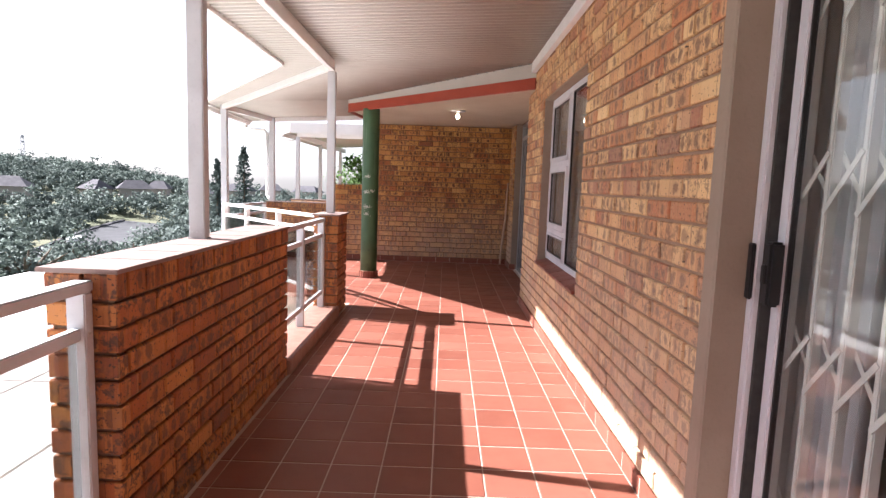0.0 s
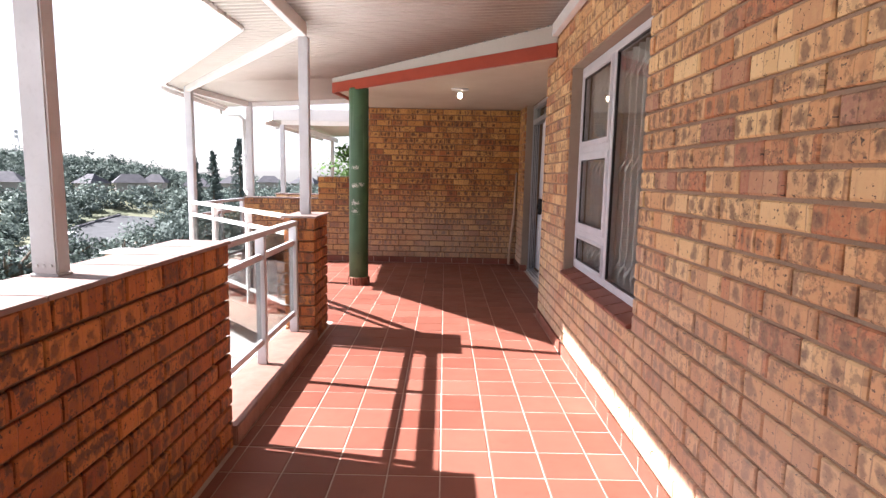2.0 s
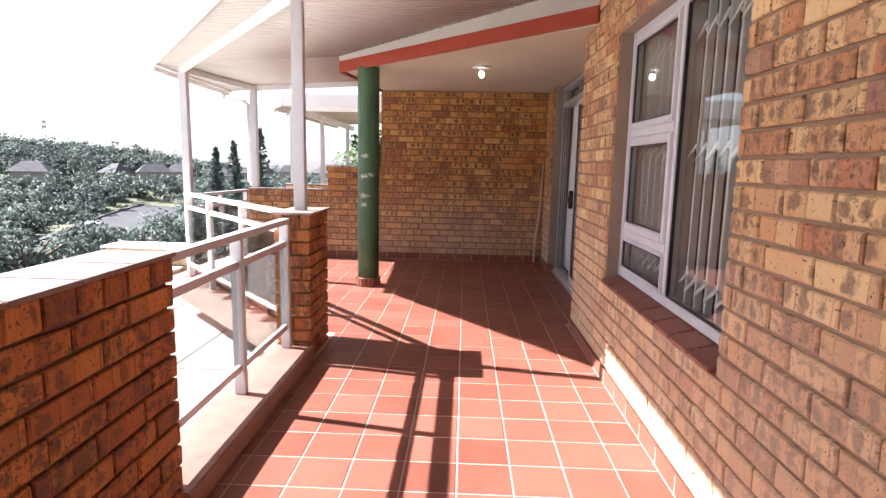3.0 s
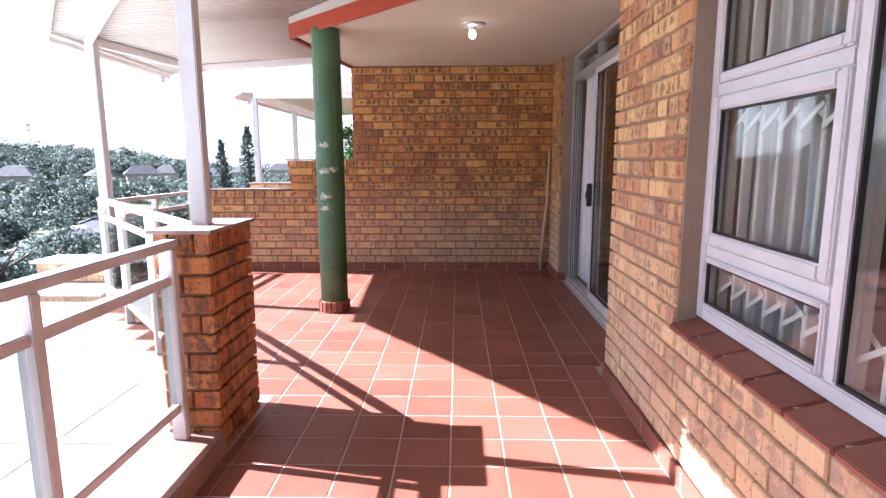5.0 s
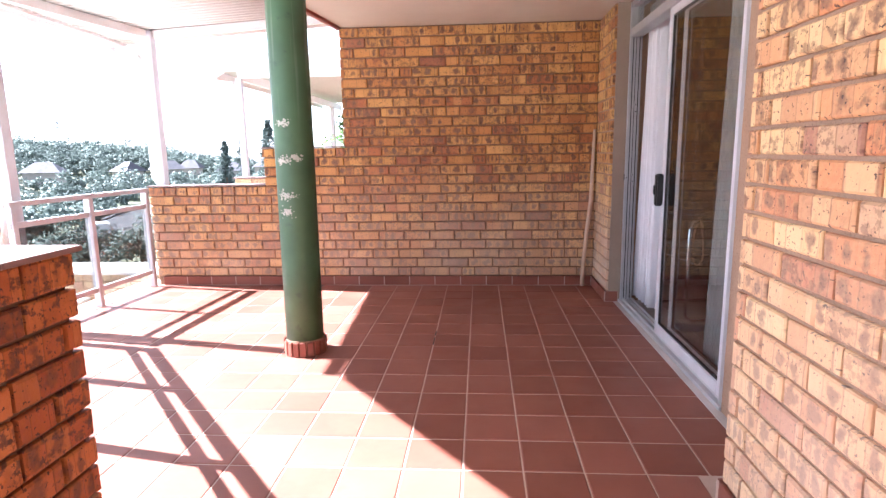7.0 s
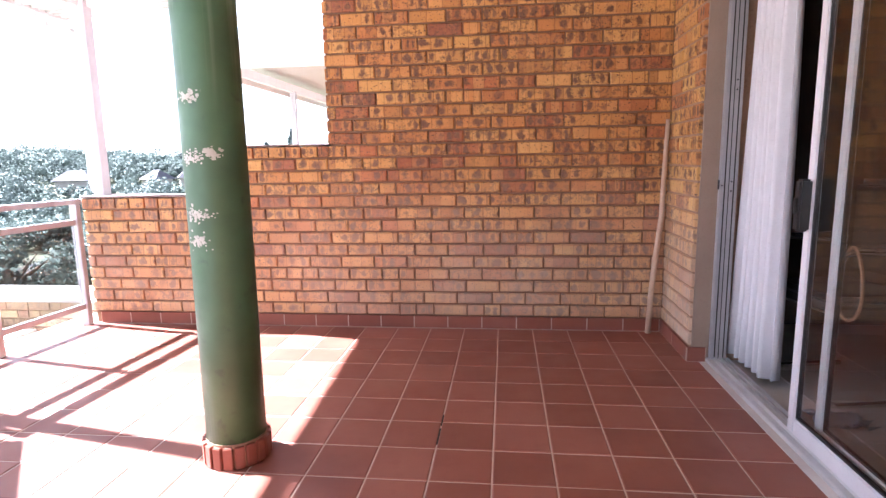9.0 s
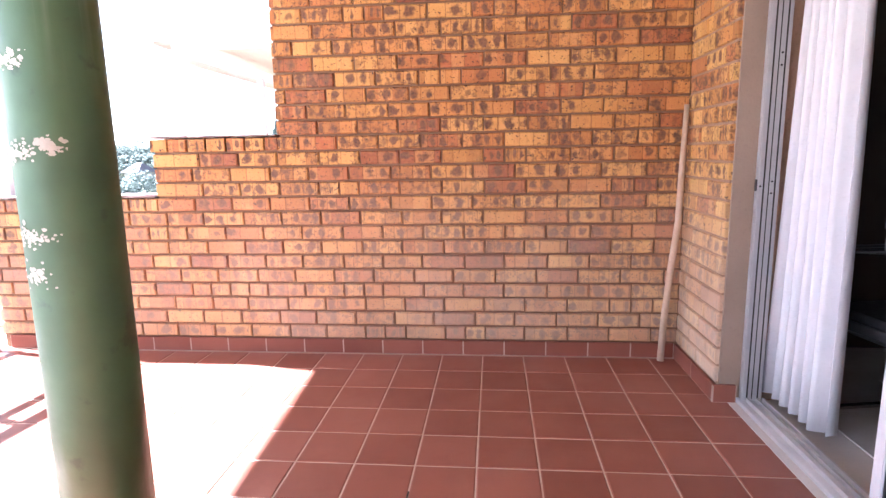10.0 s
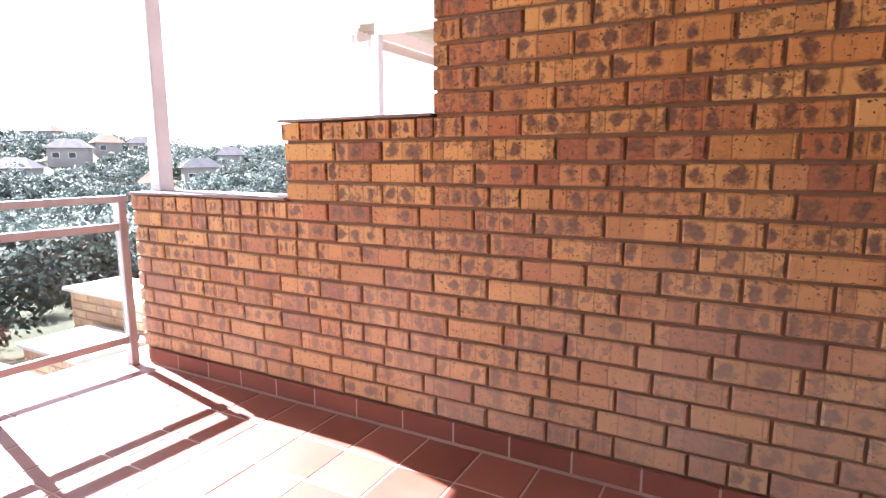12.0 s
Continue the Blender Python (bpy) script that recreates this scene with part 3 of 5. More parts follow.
def ring_frame(x0, x1, y0, y1, z0, z1, w):
    bm = bmesh.new()
    for o in ((y0, y0 + w, z0, z1), (y1 - w, y1, z0, z1), (y0 + w, y1 - w, z0, z0 + w), (y0 + w, y1 - w, z1 - w, z1)):
        box(bm, x0, x1, *o)
    return bm


def trellis(at, y0, y1, z0, z1, step=0.115, crosses=(0.25, 0.62), h=0.085):
    """A white folding security grille: paired bars with crossed lattice links."""
    t = thing("security_grille", (at, 0, 0), "white folding metal security grille behind the glass", "security grille", "security grilles")
    n = int((y1 - y0) / step)
    ys = [y0 + (y1 - y0) * i / n for i in range(n + 1)]
    for y in ys:
        part("upright", B(-0.016, 0.016, y - 0.010, y + 0.010, z0 + 0.02, z1, bevel=0.003), WHITE, t)
    for c in crosses:
        zc = z0 + (z1 - z0) * c
        for ya, yb in zip(ys, ys[1:]):
            for s in (-1, 1):
                part("lattice_link", bar(bmesh.new(), (0.019 * s, ya, zc - s * h), (0.019 * s, yb, zc + s * h), 0.004, 0.016), WHITE, t)
    part("track", B(-0.015, 0.015, y0 - 0.02, y1 + 0.02, z0, z0 + 0.02), ALU, t)
    return t


def curtain(x, y0, y1, z0, z1, folds, amp=0.03, label="white gathered curtain hanging behind the glass", seed=1, flare=0.0):
    rng = random.Random(seed)
    n, rows = folds * 10, 8
    ph = [rng.uniform(-0.5, 0.5) for _ in range(folds + 2)]
    bm = bmesh.new()
    grid = []
    for j in range(rows + 1):
        v = j / rows
        row = []
        for i in range(n + 1):
            s = i / n
            k = s * folds
            f = ph[int(k)] * (1 - k % 1) + ph[int(k) + 1] * (k % 1)
            yy = y0 + (y1 - y0) * s + flare * (1 - v) * (s - 0.5)
            row.append(bm.verts.new((x + amp * math.sin(math.tau * (k + 0.25 * f)) * (0.75 + 0.35 * (1 - v)) + 0.008 * math.sin(3 * v + 5 * f), yy + 0.012 * f * (1 - v), z0 + (z1 - z0) * v)))
        grid.append(row)
    for r0, r1 in zip(grid, grid[1:]):
        for i in range(n):
            bm.faces.new((r0[i], r0[i + 1], r1[i + 1], r1[i]))
    ob = solid("curtain", bm, CURTAIN, label, "curtain", smooth=True)
    mod = ob.modifiers.new("cloth", "SOLIDIFY")
    mod.thickness = 0.003
    return ob


def window_unit():
    t = tagged(thing("window_1", (0, 0, 0)), "silver framed casement window over a tiled sill", "window", "", "structure")
    z0, z1, y0, y1 = WZ0 + 0.05, WZ1 - 0.005, WY0 + 0.01, WY1 - 0.01
    w = 0.05
    zt, zl = 1.52, 0.93
    ym = 4.28
    for o in ((y0, y0 + w, z0, z1), (y1 - w, y1, z0, z1), (y0 + w, y1 - w, z0, z0 + w), (y0 + w, y1 - w, z1 - w, z1), (ym - w / 2, ym + w / 2, z0 + w, z1 - w)):
        frame_bar(t, *o)
    for a, b in ((ym + w / 2, y1 - w),):
        frame_bar(t, a, b, zl - w / 2, zl + w / 2)
        frame_bar(t, a, b, zt - w / 2, zt + w / 2)
        casement(t, a, b, zl + w / 2, zt - w / 2)
        casement(t, a, b, zt + w / 2, z1 - w, 0.035)
        casement(t, a, b, z0 + w, zl - w / 2, 0.02)
    g = part("pane", B(FX0 + 0.012, FX0 + 0.017, y0 + w, ym - w / 2, z0 + w, z1 - w), GLASS, t, "tall clear fixed pane")
    g.visible_shadow = False
    part("gasket", ring_frame(FX0 + 0.004, FX0 + 0.02, y0 + w, ym - w / 2, z0 + w, z1 - w, 0.008), BLACK, t)
    # plastered reveals
    for o in ((XE + 0.012, MX1, WY0 - 0.002, WY0 + 0.012, WZ0, WZ1), (XE + 0.012, MX1, WY1 - 0.012, WY1 + 0.002, WZ0, WZ1), (XE + 0.012, MX1, WY0, WY1, WZ1 - 0.006, WZ1 + 0.006)):
        part("reveal", B(*o), PLASTER, t, "bare plaster window reveal")
    # sloping sill of quarry tiles
    n = 8
    L = (WY1 - WY0 - 0.024) / n
    for i in range(n):
        y = WY0 + 0.012 + L * (i + 0.5)
        bm = B(-0.075, 0.075, -L / 2 + 0.004, L / 2 - 0.004, -0.012, 0.012, bevel=0.004, turn=Matrix.Translation((XE + 0.055, y, WZ0 + 0.024)) @ Matrix.Rotation(radians(-14), 4, "Y"))
        part("sill_tile", bm, TILE, t)
    part("sill_bed", B(XE + 0.014, XE + 0.20, WY0 + 0.013, WY1 - 0.013, WZ0 - 0.001, WZ0 + 0.024), GROUT, t)
    return t


window_unit()
trellis(XE + 0.165, WY0 + 0.05, WY1 - 0.05, WZ0 + 0.06, WZ1 - 0.05, 0.105, (0.09, 0.52, 0.9), 0.036)
curtain(XE + 0.275, 3.44, 3.66, 0.45, 2.25, 4, 0.028, seed=3)
curtain(XE + 0.275, 4.58, 5.03, 0.45, 2.25, 6, 0.030, seed=5)
curtain(XE + 0.275, 5.12, 5.36, 0.45, 2.25, 3, 0.028, seed=6)




# ---- sliding doors ----
def handle(parent, x, y, z, side=-1):
    h = part("handle", B(x + side * 0.045, x, y - 0.022, y + 0.022, z - 0.10, z + 0.10, bevel=0.008), BLACK, parent, "black plastic pull handle")
    part("latch", B(x + side * 0.055, x + side * 0.045, y - 0.010, y + 0.010, z - 0.03, z + 0.03, bevel=0.003), BLACK, h)
    return h


def sash(parent, x, y0, y1, z0, z1, w=0.046, d=0.032):
    s = part("door_leaf", B(x, x + d, y0, y0 + w, z0, z1, bevel=0.004), FRAME, parent, "silver sliding door leaf")
    for n, o in (("stile", (y1 - w, y1, z0, z1)), ("bottom_rail", (y0 + w, y1 - w, z0, z0 + w + 0.02)), ("top_rail", (y0 + w, y1 - w, z1 - w, z1))):
        part(n, B(x, x + d, *o, bevel=0.004), FRAME, s)
    part("gasket", ring_frame(x + 0.008, x + d - 0.008, y0 + w, y1 - w, z0 + w + 0.02, z1 - w, 0.008), BLACK, s)
    g = part("pane", B(x + d / 2 - 0.003, x + d / 2 + 0.003, y0 + w, y1 - w, z0 + w + 0.02, z1 - w), GLASS, s)
    g.visible_shadow = False
    return s


def sliding_door_near():
    t = tagged(thing("door_1", (0, 0, 0)), "silver aluminium sliding glass door in a plastered opening", "door", "", "structure")
    x = XE + 0.10
    for o in ((DY0, DY0 + 0.05, 0, DZ - 0.02), (DY1 - 0.05, DY1 - 0.013, 0, DZ - 0.02), (DY0 + 0.05, DY1 - 0.05, DZ - 0.07, DZ - 0.02), (DY0 + 0.05, DY1 - 0.05, 0, 0.035)):
        part("frame_bar", B(x, x + 0.10, *o, bevel=0.004), FRAME, t)
    # Dark box fills the gap beside the leaf in place of its shade.
    part("frame_gap_shade", B(x + 0.02, x + 0.09, DY1 - 0.062, DY1 - 0.05, 0.04, DZ - 0.07), DARKGAP, t)
    ym = 0.42
    s = sash(t, x + 0.05, ym - 0.03, DY1 - 0.064, 0.036, DZ - 0.072)
    sash(t, x + 0.012, DY0 + 0.05, ym + 0.03, 0.036, DZ - 0.072)
    handle(s, x + 0.05, DY1 - 0.095, 1.06)
    part("keep", B(x - 0.012, x, DY1 - 0.047, DY1 - 0.017, 0.97, 1.15, bevel=0.004), BLACK, t, "black lock keep on the frame")
    for o in ((XE - 0.003, MX1, DY1 - 0.012, DY1 + 0.002, 0, DZ), (XE - 0.003, MX1, DY0 - 0.002, DY0 + 0.012, 0, DZ), (XE - 0.003, MX1, DY0, DY1, DZ - 0.006, DZ + 0.006)):
        part("reveal", B(*o), PLASTER, t, "bare grey-brown plaster reveal")
    part("plaster_edge", B(XE - 0.004, XE + 0.02, DY1 + 0.002, DY1 + 0.075, 0, DZ), PLASTER, t)
    return t


sliding_door_near()
trellis(XE + 0.205, DY0 + 0.06, DY1 - 0.075, 0.04, DZ - 0.05, 0.13, (0.12, 0.38, 0.64, 0.9))
curtain(XE + 0.33, 1.34, DY1 + 0.12, 0.05, 2.2, 6, 0.03, "white curtain bunched at the side behind the glass", 8)

D2Y0, D2Y1, D2Z, D2T = 6.76, RET_Y - 0.014, 2.07, 2.29


def sliding_door_far():
    t = tagged(thing("door_2", (0, 0, 0)), "silver sliding glass door standing half open, with a toplight", "door", "", "structure")
    x = DOOR_X
    for o in ((D2Y0, D2Y0 + 0.05, 0, D2T), (D2Y1 - 0.03, D2Y1, 0, D2T), (D2Y0 + 0.05, D2Y1 - 0.045, D2T - 0.04, D2T), (D2Y0 + 0.05, D2Y1 - 0.045, D2Z - 0.03, D2Z + 0.03)):
        part("frame_bar", B(x + 0.005, x + 0.095, *o, bevel=0.004), DOORFRAME, t)
    sill = part("track", B(x - 0.01, x + 0.12, D2Y0, D2Y1, 0.0, 0.022, bevel=0.003), ALU, t)
    for k in (0.02, 0.06, 0.09):
        part("runner", B(x + k, x + k + 0.008, D2Y0 + 0.05, D2Y1 - 0.046, 0.022, 0.04), ALU, sill)
    ym = 7.83
    a = sash(t, x + 0.012, D2Y0 + 0.05, ym, 0.04, D2Z - 0.032)
    b = sash(t, x + 0.062, D2Y0 + 0.10, ym - 0.10, 0.04, D2Z - 0.032)
    handle(a, x + 0.012, ym - 0.025, 0.965)
    ymt = 7.8
    part("toplight_bar", B(x + 0.02, x + 0.09, ymt - 0.02, ymt + 0.02, D2Z + 0.03, D2T - 0.04, bevel=0.004), DOORFRAME, t)
    for y0, y1 in ((D2Y0 + 0.05, ymt - 0.02), (ymt + 0.02, D2Y1 - 0.045)):
        g = part("toplight_pane", B(x + 0.05, x + 0.055, y0, y1, D2Z + 0.03, D2T - 0.04), GLASS, t)
        g.visible_shadow = False
    jamb = D2Y1 - 0.03
    # Thin dark strips on the jamb imitate the shade inside grooves.
    for k, w in ((0.026, 0.006), (0.048, 0.004), (0.072, 0.006)):
        part("groove_shade", B(x + k, x + k + w, jamb - 0.0015, jamb + 0.002, 0.03, D2Z - 0.03), DARKGAP, t, "dark strip on the frame standing in for a shaded groove")
    for k, z in ((0.062, 1.55), (0.062, 1.50), (0.062, 1.02), (0.062, 0.97), (0.015, 1.0)):
        part("screw", tube(bmesh.new(), [(x + k, jamb + 0.001, z), (x + k, jamb - 0.003, z)], 0.0045, 8), BLACK, t)
    part("keep", B(x - 0.004, x + 0.0, D2Y1 - 0.035, D2Y1 - 0.02, 0.98, 1.03), BLACK, t)
    return t


sliding_door_far()
curtain(DOOR_X + 0.165, 8.36, 8.69, 0.05, 2.25, 6, 0.045, "white curtain drawn aside in the open doorway", 11, 0.10)
curtain(DOOR_X + 0.17, 6.97, 7.30, 0.05, 2.25, 7, 0.035, "pale curtain gathered behind the sliding door", 13, 0.05)

# ---- rooms behind the openings ----
RX0, RX1 = MX1 + 0.002, 4.6
solid("room_floor", B(RX0, RX1, -3.2, YF + 0.2, -0.10, 0.002), ROOMTILE, "pale grey tiled room floor seen through the doors", "floor", "structure")
solid("room_ceiling", B(MX1 - 0.22, RX1 + 0.1, -3.2, YF + 0.4, 2.55, 2.65), SOFFIT, "plain room ceiling", "ceiling", "structure")
# These walls carry the rooms' shade in their base colour.
solid("room_wall", B(RX1, RX1 + 0.1, -3.2, YF + 0.2, 0, 2.55), SHADE_WALL, "plain back wall of the rooms, coloured dark for the unlit interior", "wall", "structure")
solid("room_wall", B(RX0, RX1, YF + 0.2, YF + 0.32, 0, 2.55), SHADE_WALL, "plain end wall of the rooms, coloured dark for the unlit interior", "wall", "structure")
solid("room_wall", B(RX0, RX1, -3.3, -3.2, 0, 2.65), SHADE_WALL, "plain end wall of the rooms, coloured dark for the unlit interior", "wall", "structure")
solid("room_partition", B(RX0 + 0.4, RX1, CORNER_Y - 0.2, CORNER_Y - 0.05, 0, 2.55), SHADE_WALL, "plain partition between rooms, coloured dark for the unlit interior", "wall", "structure")
solid("room_partition", B(RX0, RX1, 2.5, 2.62, 0, 2.55), SHADE_WALL, "plain partition between rooms, coloured dark for the unlit interior", "wall", "structure")
solid("lintel", B(DOOR_X, DOOR_X + 0.2, 6.0, YF + 0.2, D2T, 2.55), PLASTER, "plastered lintel over the sliding door", "lintel", "structure")
solid("balcony_wall_south", B(-1.45, RX1, -3.45, -3.31, 0, 2.7), SHADE_WALL, "plain wall closing the balcony end", "wall", "structure")


# ---- ceiling lamp ----
def ceiling_lamp():
    t = thing("ceiling_light", (0.108, 7.38, SOFFIT_Z), "small round ceiling light with a bare lit bulb", "ceiling light")
    part("rose", tube(bmesh.new(), [(0, 0, -0.022), (0, 0, -0.012), (0, 0, 0)], [0.055, 0.098, 0.104], 28), ALU, t, "round metal ceiling rose", True)
    part("holder", tube(bmesh.new(), [(0, 0, -0.05), (0, 0, -0.022)], 0.024, 16), WHITE, t)
    part("bulb", tube(bmesh.new(), [(0, 0, -0.108), (0, 0, -0.10), (0, 0, -0.078), (0, 0, -0.055), (0, 0, -0.045)], [0.007, 0.020, 0.028, 0.022, 0.016], 16), BULB, t, "warm glowing bulb", True)


ceiling_lamp()

# ---- leaning pole ----
pts = [(0.945, 9.20, 0.012), (0.955, 9.205, 0.25), (0.975, 9.21, 0.5), (1.005, 9.215, 0.78), (1.012, 9.225, 1.05), (1.025, 9.235, 1.39)]
solid("wooden_pole", tube(bmesh.new(), pts, [0.019, 0.018, 0.0175, 0.017, 0.015, 0.013], 12), POLE, "pale bare wooden pole leaning in the brick corner", "pole", smooth=True)


# ---- inside the far room ----
def chair(x, y, rz):
    t = thing("chair", (x, y, 0.008), "black padded armchair with a bent chrome tube frame", "chair", rz=rz)
    for s in (-1, 1):
        pts = [(s * 0.26, -0.24, 0.012), (s * 0.26, 0.20, 0.012), (s * 0.26, 0.25, 0.05), (s * 0.26, 0.25, 0.66), (s * 0.26, 0.22, 0.71), (s * 0.26, 0.16, 0.725), (s * 0.26, -0.18, 0.70), (s * 0.26, -0.24, 0.73)]
        part("side_frame", tube(bmesh.new(), pts, 0.013, 10), CHROME, t, "chrome tube frame", True)
        part("arm_pad", B(s * 0.26 - 0.022, s * 0.26 + 0.022, -0.16, 0.10, 0.715, 0.742, bevel=0.01), BLACK, t, "black arm pad")
    for y0 in (-0.2, 0.18):
        part("cross_tube", tube(bmesh.new(), [(-0.26, y0, 0.42), (0.26, y0, 0.42)], 0.011, 8), CHROME, t, "chrome tube")
    part("seat", B(-0.24, 0.24, -0.22, 0.23, 0.43, 0.51, bevel=0.03), BLACK, t)
    part("backrest", B(-0.24, 0.24, -0.27, -0.20, 0.55, 1.02, bevel=0.03), BLACK, t)
    return t


chair(1.66, 8.40, 100)


def hose_loop(x, y, z):
    """A loop of thin hose hung over the chair's arm."""
    pts = []
    for i in range(33):
        a = math.tau * i / 32
        pts.append((x + 0.012 * math.sin(2 * a), y + 0.085 * math.sin(a) * (1 + 0.25 * math.cos(a)), z - 0.155 + 0.165 * math.cos(a)))
    solid("hose", tube(bmesh.new(), pts, 0.007, 8, False), HOSE, "thin orange-brown hose looped over the chair arm", "hose", smooth=True)


hose_loop(1.52, 8.105, 0.745)


def cloth_rag():
    rng = random.Random(31)
    bm = bmesh.new()
    n = 12
    g = [[bm.verts.new((1.45 + 0.10 * (i / n - 0.5) * 2 * (1 + 0.2 * rng.uniform(-1, 1)), 7.98 + 0.08 * (k / n - 0.5) * 2 * (1 + 0.25 * rng.uniform(-1, 1)), 0.009 + 0.06 * abs(noise.noise((i * 0.37, k * 0.41, 3.0))))) for k in range(n + 1)] for i in range(n + 1)]
    for i in range(n):
        for k in range(n):
            bm.faces.new((g[i][k], g[i + 1][k], g[i + 1][k + 1], g[i][k + 1]))
    ob = solid("cloth", bm, RAG, "crumpled blue-grey cloth lying on the room floor", "cloth", smooth=True)
    mod = ob.modifiers.new("cloth", "SOLIDIFY")
    mod.thickness = 0.003


cloth_rag()
bm = bmesh.new()
for i in range(6):
    for k in range(28):
        box(bm, 1.45 + i * 0.50, 1.445 + i * 0.50 + 0.49, 6.2 + k * 0.4, 6.2 + k * 0.4 + 0.39, 0.002, 0.008) if 6.2 + k * 0.4 < 9.0 else None
solid("room_floor_tiles", bm, ROOMTILE, "pale grey floor tiles laid in the far room", "floor tiles", "structure")

# ---- landscape ----
AZ = (-40, 0, 10, 20, 28, 34, 40, 50, 60, 70, 90)
CREST = (-8.0, -8.0, -7.0, -5.5, -2.0, 1.5, 2.6, 1.0, 5.5, 4.5, 4.0)


def bearing(x, y):
    """Degrees to the open side of straight ahead, seen from the balcony."""
    return math.degrees(math.atan2(-x, y - 2.0))


def spot(az, d):
    a = radians(az)
    return -d * math.sin(a), 2.0 + d * math.cos(a)


def ground_z(x, y):
    """Height of the land: a slope by the house, a valley, then a wooded hill."""
    d = math.hypot(x, y - 2.0)
    near = max(-3.4 - 0.11 * max(0.0, d - 10), -8.8)
    crest = float(np.interp(bearing(x, y), AZ, CREST))
    k = max(0.0, min(1.0, (d - 88) / 105))
    k = k * k * (3 - 2 * k)
    return near * (1 - k) + crest * k + 0.9 * noise.noise((x / 25, y / 25, 0)) * min(1, max(0, d - 60) / 60)


def ground():
    rs = [0, 6, 10, 15, 20, 26, 33, 41, 50, 60, 70, 80, 90, 100, 110, 120, 130, 140, 150, 160, 172, 185, 200, 240, 320, 500, 900, 2000]
    na = 120
    vs, fs = [(0, 2, -3.4)], []
    for r in rs[1:]:
        for k in range(na):
            a = math.tau * k / na
            x, y = r * math.cos(a), 2 + r * math.sin(a)
            z = ground_z(x, y) if r <= 240 else ground_z(240 * math.cos(a), 2 + 240 * math.sin(a)) - (r - 240) * 0.03
            vs.append((x, y, z))
    for k in range(na):
        fs.append((0, 1 + k, 1 + (k + 1) % na))
    for j in range(len(rs) - 2):
        for k in range(na):
            a, b = 1 + j * na + k, 1 + j * na + (k + 1) % na
            fs.append((a, a + na, b + na, b))
    me = mesh_plain("ground", vs, fs, SOIL, True)
    return tagged(new("ground", me), "green valley floor and hillside", "ground", "", "structure")


def mesh_plain(name, vs, fs, material, smooth=False):
    me = bpy.data.meshes.new(name)
    me.from_pydata(vs, [], fs)
    if smooth:
        me.polygons.foreach_set("use_smooth", [True] * len(fs))
    me.materials.append(material)
    return me


ground()

ROAD = [spot(46, 56), spot(40, 61), spot(36.5, 70), spot(34, 84), spot(31.5, 100), spot(28, 115)]


def road():
    pts = [Vector((*p, 0)) for p in ROAD]
    fine = []
    for i in range(len(pts) - 1):
        p0, p1, p2, p3 = pts[max(i - 1, 0)], pts[i], pts[i + 1], pts[min(i + 2, len(pts) - 1)]
        for k in range(10):
            s = k / 10
            fine.append(0.5 * (2 * p1 + (p2 - p0) * s + (2 * p0 - 5 * p1 + 4 * p2 - p3) * s * s + (3 * p1 - p0 - 3 * p2 + p3) * s ** 3))
    vs, fs, ks, kf = [], [], [], []
    for i, p in enumerate(fine):
        d = (fine[min(i + 1, len(fine) - 1)] - fine[max(i - 1, 0)]).normalized()
        n = Vector((-d.y, d.x, 0))
        for w in (-5.0, 5.0):
            q = p + n * w
            vs.append((q.x, q.y, ground_z(q.x, q.y) + 0.35))
        for w, h in ((5.0, 0.30), (5.0, 0.55), (5.6, 0.55), (5.6, 0.2)):
            q = p + n * w
            ks.append((q.x, q.y, ground_z(q.x, q.y) + h))
    for i in range(len(fine) - 1):
        fs.append((2 * i, 2 * i + 1, 2 * i + 3, 2 * i + 2))
        for k in range(3):
            a = 4 * i + k
            kf.append((a, a + 1, a + 5, a + 4))
    tagged(new("road", mesh_plain("road", vs, fs, ASPHALT)), "grey asphalt road curving through the valley", "road", "", "structure")
    tagged(new("kerb", mesh_plain("kerb", ks, kf, ROOFTILE)), "pale concrete kerb along the road", "kerb", "", "structure")


road()

HOUSES = [(38.5, 135, 13, 9, 3.2, 20, 0), (29.5, 150, 14, 8, 3.4, 35, 0), (27.5, 158, 10, 7, 3.4, 10, 0), (32.5, 140, 10, 8, 3.0, -20, 0), (24, 150, 12, 8, 5.5, 15, 0),
          (20.5, 165, 16, 9, 6.0, 0, 0), (17.5, 180, 14, 9, 6.0, 20, 0), (14, 190, 18, 10, 7.0, -15, 0), (60, 150, 13, 8, 5.0, 50, 0), (57.5, 165, 10, 8, 4.5, 70, 1), (63.5, 135, 12, 8, 4.0, 40, 0),
          (50, 140, 13, 8, 5.5, 60, 0), (47.5, 155, 10, 7, 5.0, 40, 0), (53.5, 125, 10, 8, 3.5, 55, 1), (66, 160, 12, 8, 4.5, 30, 0), (55, 180, 11, 8, 4.5, 60, 0), (62, 182, 12, 8, 5.0, 30, 1)]


